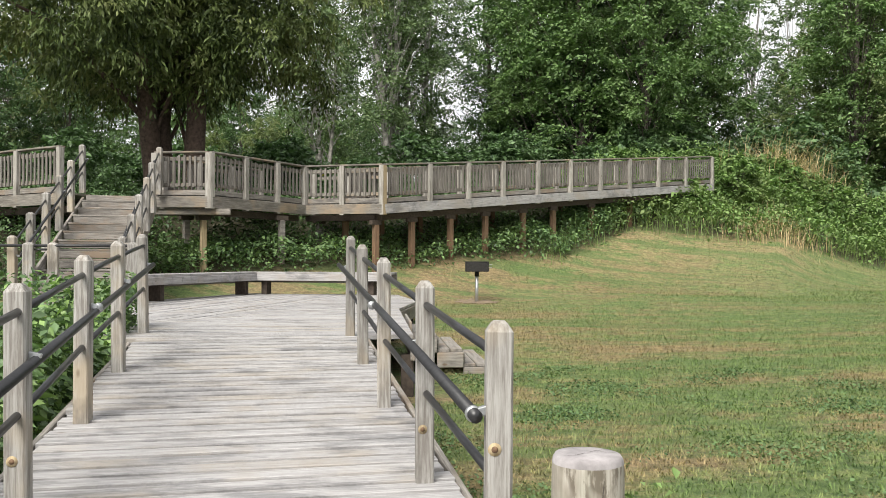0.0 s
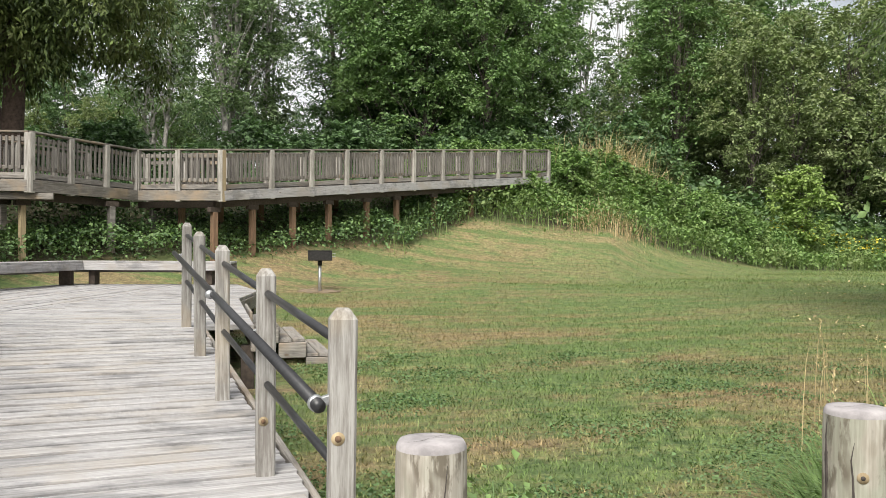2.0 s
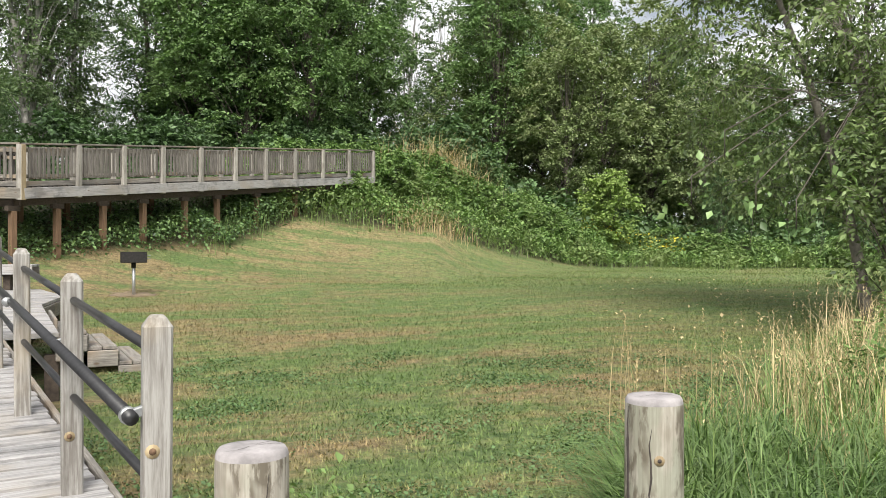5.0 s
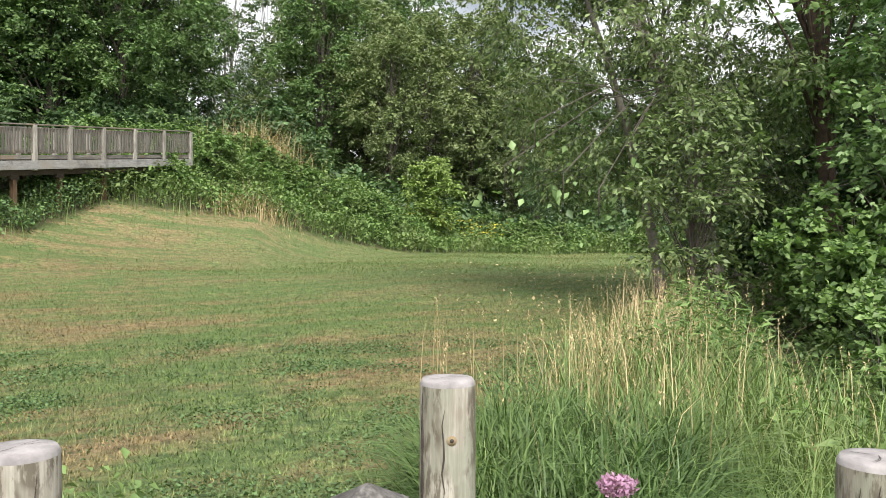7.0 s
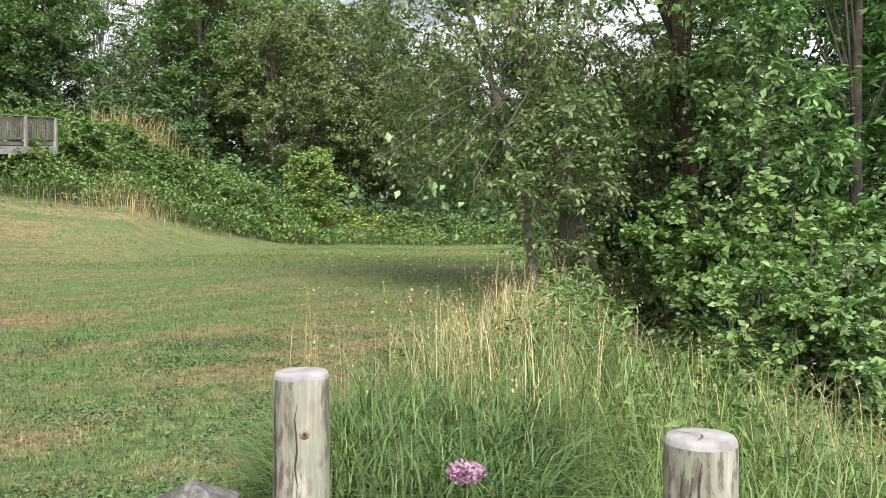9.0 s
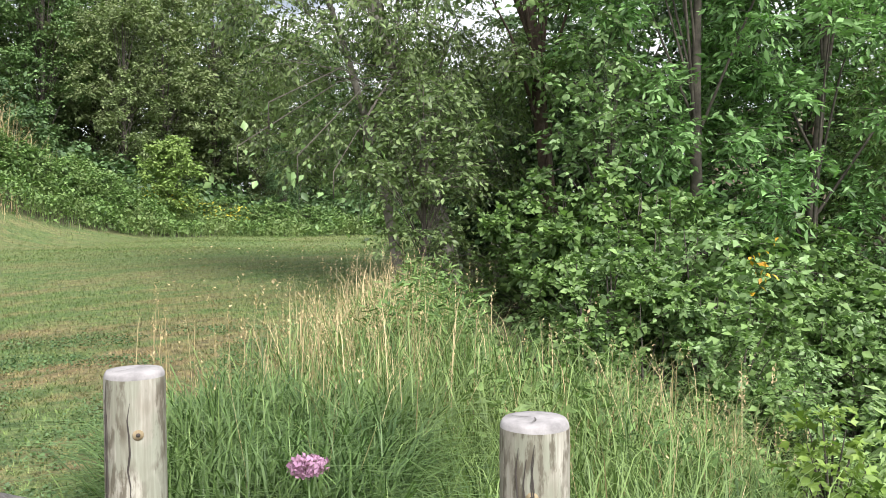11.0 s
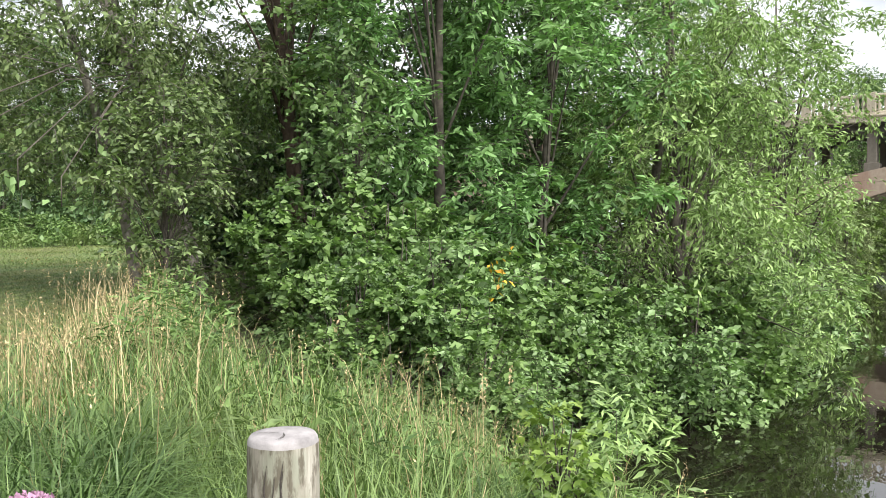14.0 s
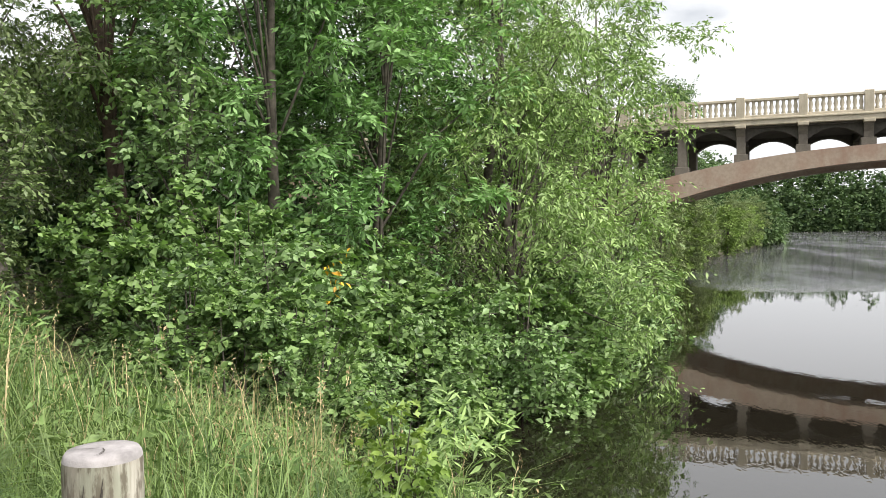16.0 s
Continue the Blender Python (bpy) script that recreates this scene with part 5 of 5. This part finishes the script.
dogwood = make_tree("dogwood_bush", 56, 2.4, 0.0, 1.4, 0.035, L_DOGWOOD, M_BARK, "pale green dogwood bush with rounded leaves", clumps=52, per=168, leaf=0.092, kind_shape="dome", aspect=0.62, shell=0.7,
                    where=polar(69.8, 10.0), clump_r=0.36, droop=0.2, trunks=4, category="bush", twigs=True, group="thicket bushes")
over = "bush hanging over the water's edge"
for i, (src, az, r, s, la) in enumerate(((alder, 61.0, 11.6, 0.9, ""), (alder, 73.2, 10.9, 0.95, ""), (dogwood, 63.4, 10.6, 0.8, ""), (dogwood, 77.5, 10.9, 0.9, over), (alder, 70.0, 12.6, 1.1, ""),
                                        (dogwood, 82.0, 12.8, 0.85, over), (alder, 76.5, 12.9, 1.1, ""), (alder, 79.6, 11.9, 0.8, over), (dogwood, 86.0, 14.6, 0.8, over), 
                                        (dogwood, 84.3, 13.6, 1.15, over), (dogwood, 88.0, 16.6, 1.25, over), (dogwood, 90.4, 19.0, 1.3, over), (alder, 86.2, 15.4, 1.2, over), (dogwood, 92.0, 22.5, 1.4, over), (alder, 67.5, 9.3, 0.6, ""), (dogwood, 74.0, 9.7, 0.65, ""),
                                        (alder, 64.6, 8.5, 0.70, ""), (dogwood, 68.4, 8.0, 0.62, ""), (alder, 71.6, 8.3, 0.72, ""), (dogwood, 75.2, 8.6, 0.52, ""))):
    again(src, polar(az, r, -0.1), i * 1.3, s, la)
make_tree("cherry_sapling", 52, 3.4, 0.5, 1.15, 0.05, L_CHERRY, M_BARK, "leafy cherry sapling at the edge of the thicket", clumps=44, per=126, leaf=0.088, kind_shape="oval", aspect=0.5,
          where=polar(51.6, 11.9), clump_r=0.5, category="sapling", twigs=True)
make_tree("dogwood_sapling", 58, 4.4, 2.2, 0.9, 0.03, L_DOGWOOD, M_BARK, "slender pale sapling rising from the bushes", clumps=26, per=98, leaf=0.10, kind_shape="oval", aspect=0.6,
          where=polar(63.8, 11.6), clump_r=0.5, category="sapling", twigs=True)
make_tree("maple_sapling", 53, 0.95, 0.1, 0.27, 0.010, L_MAPLE, M_BARK, "young yellow-green maple sapling in the tall grass", clumps=60, per=14, leaf=0.047, kind_shape="oval", aspect=0.95,
          where=polar(80.0, 4.5, -0.05), clump_r=0.15, category="sapling", lobed=True)
make_tree("willow_shoots", 54, 1.2, 0.1, 0.6, 0.012, L_WILLOW, M_BARK, "leafy willow shoots on the river bank", clumps=60, per=24, leaf=0.10, kind_shape="dome", aspect=0.22, limbs=6,
          where=polar(83.2, 5.6), clump_r=0.28, category="sapling")

# yellowed sprig among the leaves
rs = np.random.RandomState(8)
yp = Vector((8.75, 2.48, 1.08))
P = np.array(yp) + rs.normal(0, 1, (22, 3)) * (0.05, 0.07, 0.13)
yl = put(new("yellow_leaves", leaf_cloud("yellow_leaves", P, rs, 0.075, L_YELLOW, 0.5, 0.8)), Matrix())
tagged(yl, "sprig of orange-yellow dying leaves in the bush", "leaves", kind="stuff")

# far riverbank woods, joined
def far_wood(name, label, feet, heights, leaf, per, mat, seed):
    """Many distant trees in one mesh: columns of leaf clumps with ragged tops."""
    rs = np.random.RandomState(seed)
    P = []
    for f, h in zip(feet, heights):
        n_c = 26
        t = rs.uniform(0, 1, n_c)
        wide = h * 0.24 * np.sqrt(np.clip(1.05 - t ** 2.2, 0.05, 1))
        a = rs.uniform(0, 2 * np.pi, n_c)
        C = np.c_[f[0] + wide * np.cos(a), f[1] + wide * np.sin(a), f[2] + h * t]
        P.append(np.repeat(C, per // n_c, 0) + rs.normal(0, h * 0.045, (n_c * (per // n_c), 3)))
    stuff_ob = put(new(name, leaf_cloud(name, np.concatenate(P), rs, leaf, mat, 0.7, 0.3, 0.9)), Matrix())
    return tagged(stuff_ob, label, "woods", kind="stuff")


rs = np.random.RandomState(90)
far_feet = [((276, 284, 296, 306)[i % 4] + rs.uniform(0, 4), -42 - i * 0.85, -1.6) for i in range(170)]
far_h = [(6.5, 12, 19, 23)[i % 4] * rs.uniform(0.8, 1.15) for i in range(170)]
far_wood("distant_wood", "wooded far river bank in the distance", far_feet, far_h, 1.15, 620, L_FAR, 91)
bank_feet, bank_h = [], []
x = 112.0
while x < 292:
    y = float(np.interp(x, BANK_X, BANK_Y))
    bank_feet += [(x, y + rs.uniform(-0.5, 0.8), -1.8), (x + 2, y + 8, -0.5)]
    bank_h += [rs.uniform(4, 7), rs.uniform(8, 13)]
    x += 2.5 + x * 0.012
far_wood("river_bank_wood", "leafy trees lining the river bank beyond the bridge", bank_feet, bank_h, 0.5, 600, L_FAR, 92)
again(broad, Vector((70.5, -6.4, -1.2)), 1.0, 0.8, "tree standing behind the bridge")
x = 40.0
i = 0
while x < 112:
    y = float(np.interp(x, BANK_X, BANK_Y)) + rs.uniform(-0.6, 0.6)
    again((olive, lime, olive)[i % 3], Vector((x, y, -1.8)), rs.uniform(0, 6.28), (0.42, 1.0, 0.48)[i % 3] * (0.85 + x / 260), "leafy tree on the river bank by the bridge")
    again(olive, at_ground(x + 3, y + 8, -0.4), rs.uniform(0, 6.28), rs.uniform(0.7, 0.95), "leafy tree on the river bank by the bridge")
    x += 4.2 + x * 0.03
    i += 1

# ---- grasses and undergrowth ----


def slivers(name, pts, rng, height, width, mat):
    """Short mown blades, one bent sliver each."""
    N = len(pts)
    a = rng.uniform(0, 2 * np.pi, N)
    H = height * np.clip(rng.normal(1, 0.35, N), 0.3, 2.2)
    d = np.c_[np.cos(a), np.sin(a), np.zeros(N)]
    s_ = np.c_[-np.sin(a), np.cos(a), np.zeros(N)] * (width * rng.uniform(0.6, 1.4, N))[:, None]
    top = pts + d * (H * rng.uniform(0.3, 1.6, N))[:, None] + np.c_[np.zeros((N, 2)), H]
    return raw_mesh(name, np.stack([pts - s_, pts + s_, top], 1).reshape(-1, 3), np.arange(N * 3), mat)



def sector(rs, n, az0, az1, r0, r1, keep=None):
    az = np.radians(rs.uniform(az0, az1, n))
    r = np.sqrt(rs.uniform(r0 ** 2, r1 ** 2, n))
    x, y = r * np.sin(az), r * np.cos(az)
    if keep is not None:
        k = keep(x, y, rs)
        x, y = x[k], y[k]
    return np.c_[x, y, ground_z(x, y)]


def stuff(name, me, label, category):
    return tagged(put(new(name, me), Matrix()), label, category, kind="stuff")


def off_deck(x, y):
    u_ = x * RU.x + y * RU.y
    v_ = x * RV.x + y * RV.y
    return ~((v_ > -1.45) & (v_ < 0.9) & (u_ < 8)) & ~((u_ >= 7.5) & (u_ < 13) & (v_ > -3.3) & (v_ < 1.6)) & ~((u_ >= 13) & (u_ < 18.4) & (v_ > -3.3) & (v_ < 2.4))


def hill_zone(x, y, q):
    r_, a_ = np.hypot(x, y), np.degrees(np.arctan2(x, y))
    edge = np.interp(a_, EDGE_AZ, EDGE_R)
    return r_ > edge + q.normal(0, 0.25, len(x))


rs = np.random.RandomState(101)
pts = sector(rs, 700000, -8, 62, 4.0, 27, lambda x, y, q: off_deck(x, y) & (q.uniform(0, 1, len(x)) < np.clip(1.35 - np.hypot(x, y) / 19, 0, 1)))
me = slivers("lawn_grass", pts, rs, 0.028, 0.0038, G_LAWN)
pts = sector(rs, 130000, -10, 52, 22, 41, lambda x, y, q: off_deck(x, y) & ~hill_zone(x, y, q))
me_far = slivers("far_lawn_grass", pts, rs, 0.045, 0.007, G_LAWN)
stuff("far_lawn_grass", me_far, "mown grass on the rising far lawn", "grass")
stuff("lawn_grass", me, "short mown lawn grass, patchy green and straw", "grass")

pts = sector(rs, 60000, -2, 46, 3.2, 10, lambda x, y, q: off_deck(x, y) & (np.sin(x * 2.3 + 1.3 * np.sin(y * 1.7)) * np.sin(y * 2.9 + np.sin(x * 3.1)) + q.normal(0, 0.25, len(x)) > 0.35))
pts[:, 2] += rs.uniform(0.008, 0.03, len(pts))
stuff("clover", leaf_cloud("clover", pts, rs, 0.022, L_CLOVER, 0.9, 0.0, 0.5), "low clover and broad-leaved weeds in the lawn", "weeds")

# tall grass round the bollards and down to the river
def tall_zone(x, y, q):
    r_, a_ = np.hypot(x, y), np.degrees(np.arctan2(x, y))
    inner = np.interp(a_, [30, 38, 50, 90], [4.2, 3.0, 2.7, 2.6])
    outer = np.interp(a_, [30, 34, 37, 43, 46, 48, 51, 54, 57, 60, 70, 90], [3.4, 3.8, 4.4, 5.7, 7.6, 9.6, 10.2, 8.6, 7.0, 6.4, 6.2, 6.2])
    wet = y - np.interp(x, BANK_X, BANK_Y) > -0.5
    return (r_ > inner) & (r_ < outer + q.normal(0, 0.35, len(x))) & wet


pts = sector(rs, 110000, 30, 92, 2.5, 15, tall_zone)
reach = np.hypot(pts[:, 0], pts[:, 1])
me, _ = blades("tall_grass", pts, rs, np.interp(reach, [3, 5, 9], [0.30, 0.42, 0.40]), 0.0075, G_TALL, 0.7, 0.42)
stuff("tall_grass", me, "tall green meadow grass by the river", "grass")
pts = sector(rs, 17000, 35, 53, 2.9, 4.7, lambda x, y, q: tall_zone(x, y, q))
me, _ = blades("reed_grass", pts, rs, 0.36, 0.013, G_REED, 0.8)
stuff("reed_grass", me, "broad-leaved reed grass in a lush clump", "grass")
pts = sector(rs, 34000, 30, 90, 3.2, 14, lambda x, y, q: tall_zone(x, y, q) & (q.uniform(0, 1, len(x)) < (np.exp(-((np.degrees(np.arctan2(x, y)) - 47) / 6) ** 2) + 0.7 * np.exp(-((np.degrees(np.arctan2(x, y)) - 71) / 6) ** 2) + 0.10) * np.clip((np.hypot(x, y) - 3.6) / 3, 0.06, 1)))
me, tips = blades("straw_stalks", pts, rs, 0.56, 0.0055, G_STRAW, 0.4, 0.4)
stuff("straw_stalks", me, "dry straw-coloured grass stalks standing above the green", "grass")
lone = sector(rs, 55, 33.5, 46, 4.6, 7.2)
me2, tips2 = blades("lone_stalks", lone, rs, 0.62, 0.005, G_STRAW, 0.12)
stuff("lone_stalks", me2, "few tall dry grass stalks at the lawn's edge", "grass")
tips = np.concatenate([tips, tips2, tips2, tips2])
sel = rs.uniform(0, 1, len(tips)) < 0.33
hp = np.repeat(tips[sel], 9, 0) - np.c_[np.zeros((sel.sum() * 9, 2)), np.tile(np.linspace(0, 0.10, 9), sel.sum())]
hp += rs.normal(0, 0.004, hp.shape)
stuff("seed_heads", leaf_cloud("seed_heads", hp, rs, 0.02, G_STRAW, 0.4, -0.9), "straw seed heads of tall grass", "grass")

# hillside undergrowth
def near_walk(x, y):
    s_ = (x - W_C.x) * 0.704 + (y - W_C.y) * 0.710
    d_ = (x - W_C.x) * REAR.x + (y - W_C.y) * REAR.y
    return (s_ > -0.5) & (s_ < 17) & (d_ > -0.25) & (d_ < 2.0)


def leafy(name, n, az0, az1, r0, r1, mat, size, lift, label, keep=hill_zone, aspect=0.6, droop=0.3):
    p = sector(rs, n, az0, az1, r0, r1, lambda x, y, q: keep(x, y, q))
    bumpz = np.array([noise.noise(Vector((a * 0.7, c * 0.7, 3.1))) for a, c in p[:, :2]]) * 0.5 + 0.55
    low = np.where(near_walk(p[:, 0], p[:, 1]), 0.55, 1.0)
    p[:, 2] += rs.uniform(0, 1, len(p)) ** 0.6 * lift * np.clip(bumpz, 0.15, 1.2) * low
    stuff(name, leaf_cloud(name, p, rs, size, mat, aspect, droop), label, "undergrowth")


leafy("bramble_undergrowth", 95000, -35, 14, 17, 34, L_DEEP, 0.105, 1.35, "dense green brambles under and below the boardwalk")
leafy("bramble_front", 60000, -26, 12, 18, 30, L_WOOD, 0.095, 1.45, "thick brambles along the edge of the lawn",
      keep=lambda x, y, q: hill_zone(x, y, q) & ~hill_zone(x * 0.9, y * 0.9, q))
leafy("hill_weeds", 56000, 8, 34, 28, 44, G_WEED, 0.14, 1.8, "tall mixed weeds covering the mound")
leafy("meadow_edge", 42000, 26, 62, 36, 50, G_WEED, 0.17, 1.3, "weedy meadow edge beyond the lawn")
leafy("wood_floor", 50000, -35, 60, 36, 60, L_DEEP, 0.32, 2.6, "dark shrubs at the foot of the wood", keep=lambda x, y, q: np.hypot(x, y) > np.interp(np.degrees(np.arctan2(x, y)), [-35, 0, 20, 40, 60], [30, 36, 43, 46, 46]))
pts = sector(rs, 34000, 6, 60, 24, 45, lambda x, y, q: hill_zone(x, y, q) & ~near_walk(x, y))
me, _ = blades("hill_grass", pts, rs, 0.62, 0.016, G_TALL, 0.6)
stuff("hill_grass", me, "long green grass on the hillside", "grass")
clumps = [(20.8, 36.6, 1.9), (21.6, 37.2, 2.0), (22.5, 37.4, 2.1), (23.3, 37.8, 2.0), (24.4, 38.0, 1.7), (20.6, 31.0, 0.6), (22.4, 32.0, 0.65)]
pts = np.concatenate([np.array(polar(az, r)) + rs.normal(0, 1, (260, 3)) * (0.7, 0.4, 0) for az, r, tall in clumps])
pts[:, 2] = ground_z(pts[:, 0], pts[:, 1])
me, _ = blades("dry_hill_grass", pts, rs, np.repeat([tall for az, r, tall in clumps], 260), 0.016, G_STRAW, 0.6)
stuff("dry_hill_grass", me, "clumps of tall straw-coloured grass on the mound", "grass")
pts = sector(rs, 220, 32, 39, 41.5, 44)
pts[:, 2] += rs.uniform(0.8, 1.5, len(pts))
stuff("goldenrod_flowers", leaf_cloud("goldenrod_flowers", pts, rs, 0.12, L_GOLD, 0.7, 0), "yellow goldenrod flowers at the meadow edge", "flowers")
pts = sector(rs, 1800, -18, -4, 46, 58)
pts[:, 2] += rs.uniform(2.6, 3.4, len(pts))
stuff("goldenrod_meadow", leaf_cloud("goldenrod_meadow", pts, rs, 0.3, L_GOLD, 0.7, 0), "band of yellow-flowering meadow beyond the hedge", "flowers")

mound = make_tree("mound_shrub", 61, 1.5, 0.0, 1.15, 0.02, G_WEED, M_BARK, "rounded leafy shrub on the weedy mound", clumps=70, per=84, leaf=0.12, kind_shape="dome",
                  where=polar(16, 32), clump_r=0.36, trunks=3, category="shrub", group="mound shrubs")
for i in range(46):
    az = 11 + 20 * ((i * 0.618) % 1.0)
    r = float(np.interp(az, [13, 20, 27, 32], [30.5, 32.5, 36.5, 40])) + 7 * ((i * 0.381) % 1.0)
    again(mound, polar(az, r, -0.1), i * 1.9, 0.6 + 0.75 * ((i * 0.73) % 1.0))
for i in range(16):
    q = polar(33 + 16 * ((i * 0.618) % 1.0), 43 + 4 * ((i * 0.381) % 1.0), -0.1)
    again(mound, q, i * 1.9, 0.6 + 0.6 * ((i * 0.73) % 1.0), "rounded leafy shrub in the meadow edge")
again(mound, polar(19.4, 33.4, 0.5), 0.4, 1.1, "leafy shrub growing through the end of the railing")

# leafy weeds where the tall grass meets the thicket
pw = sector(rs, 15000, 45.5, 57, 6.4, 11.5, lambda x, y, q: tall_zone(x, y, q))
pw[:, 2] += rs.uniform(0, 1, len(pw)) ** 0.7 * 0.9 * np.clip(0.55 + 0.5 * np.sin(pw[:, 0] * 2.1) * np.sin(pw[:, 1] * 2.6 + 1), 0.1, 1)
stuff("bank_weeds", leaf_cloud("bank_weeds", pw, rs, 0.085, G_WEED, 0.22, -0.2, 0.9), "feathery green weeds at the edge of the thicket", "weeds")
pw = sector(rs, 3600, 57, 84, 4.2, 7.6, lambda x, y, q: tall_zone(x, y, q))
pw[:, 2] += rs.uniform(0, 1, len(pw)) ** 0.7 * 0.5
stuff("bank_weeds", leaf_cloud("bank_weeds", pw, rs, 0.085, G_WEED, 0.35, 0.1, 0.9), "low leafy weeds among the river grass", "weeds")

# weeds beside the ramp
p = []
for i in range(24000):
    u_, v_ = rng.uniform(1.5, 9.5), -1.42 - abs(rng.gauss(0, 0.6))
    q = RU * u_ + RV * v_
    g = float(ground_z(q.x, q.y))
    p.append((q.x, q.y, g + rng.uniform(0, 1) ** 0.7 * (0.62 + 0.22 * math.sin(u_ * 2.3) + 0.03 * u_)))
stuff("ramp_weeds", leaf_cloud("ramp_weeds", p[::2], rs, 0.075, L_ALDER, 0.5, 0.3, 0.9), "leafy green weeds growing beside the ramp", "weeds")
stuff("ramp_weeds", leaf_cloud("ramp_weeds", p[1::2], rs, 0.085, L_DEEP, 0.5, 0.3, 0.9), "dark leafy weeds growing beside the ramp", "weeds")

# fallen leaves on the shaded lawn
pts = sector(rs, 150, 33, 49, 9, 27)
pts[:, 2] += 0.035
stuff("fallen_leaves", leaf_cloud("fallen_leaves", pts, rs, 0.07, G_STRAW, 0.7, 0.0, 0.2), "pale fallen leaves scattered on the lawn", "leaves")
pts = np.array(polar(13.6, 2.75)) + rs.normal(0, 1, (46, 3)) * (0.11, 0.08, 0.05) + (0, 0, 0.62)
sp = empty("bindweed_sprig", Matrix.Translation(polar(13.6, 2.75)), label="small leafy green sprig beside the bollard", category="weed")
tagged(put(new("foliage", leaf_cloud("foliage", pts, rs, 0.034, L_ALDER, 0.8, 0.2)), Matrix(), sp), kind="stuff")
pipe("stem", [polar(13.6, 2.75, -0.02), polar(13.8, 2.75, 0.35), polar(13.4, 2.72, 0.64)], 0.003, G_REED, sp, sides=5)

# long branch with large pale leaves hanging over the lawn
hb_a = polar(51.0, 14.0, 3.6)
hb = empty("hanging_branch", Matrix.Translation(hb_a), label="drooping branch tips with large pale green leaves", category="branch")
for az, r, z in ((41.3, 11.0, 2.75), (39.2, 11.2, 2.2), (43.2, 10.8, 2.05), (45.6, 10.8, 1.85), (47.6, 11.2, 2.5)):
    e = polar(az, r)
    e.z = z
    m1 = (hb_a + e) / 2 + Vector((0, 0, 0.5))
    pipe("twig", [hb_a, m1, e + Vector((0, 0, 0.35)), e], 0.008, M_BARK, hb, sides=5)
    pts = np.array(e) + rs.normal(0, 1, (16, 3)) * (0.2, 0.2, 0.17)
    tagged(put(new("leaf_spray", leaf_cloud("leaf_spray", pts, rs, 0.105, L_DOGWOOD, 0.68, 0.8, 0.8)), Matrix(), hb), kind="stuff")

# pink flower head
fp = Vector((1.94, 1.71, 0.83))
fl = empty("joe_pye_flower", Matrix.Translation((fp.x, fp.y, float(ground_z(fp.x, fp.y)))), label="pink flower head among the reed grass", category="flower")
pipe("stem", [(fp.x + 0.05, fp.y, float(ground_z(fp.x, fp.y))), (fp.x + 0.02, fp.y, 0.5), fp], 0.004, G_REED, fl, sides=6)
P = rs.normal(0, 1, (420, 3))
P = P / np.linalg.norm(P, axis=1, keepdims=True) * (0.058, 0.058, 0.032) * rs.uniform(0.6, 1.05, (420, 1)) + np.array(fp)
put(new("flower_head", leaf_cloud("florets", P, rs, 0.016, L_PINK, 0.8, -0.8)), Matrix(), fl)
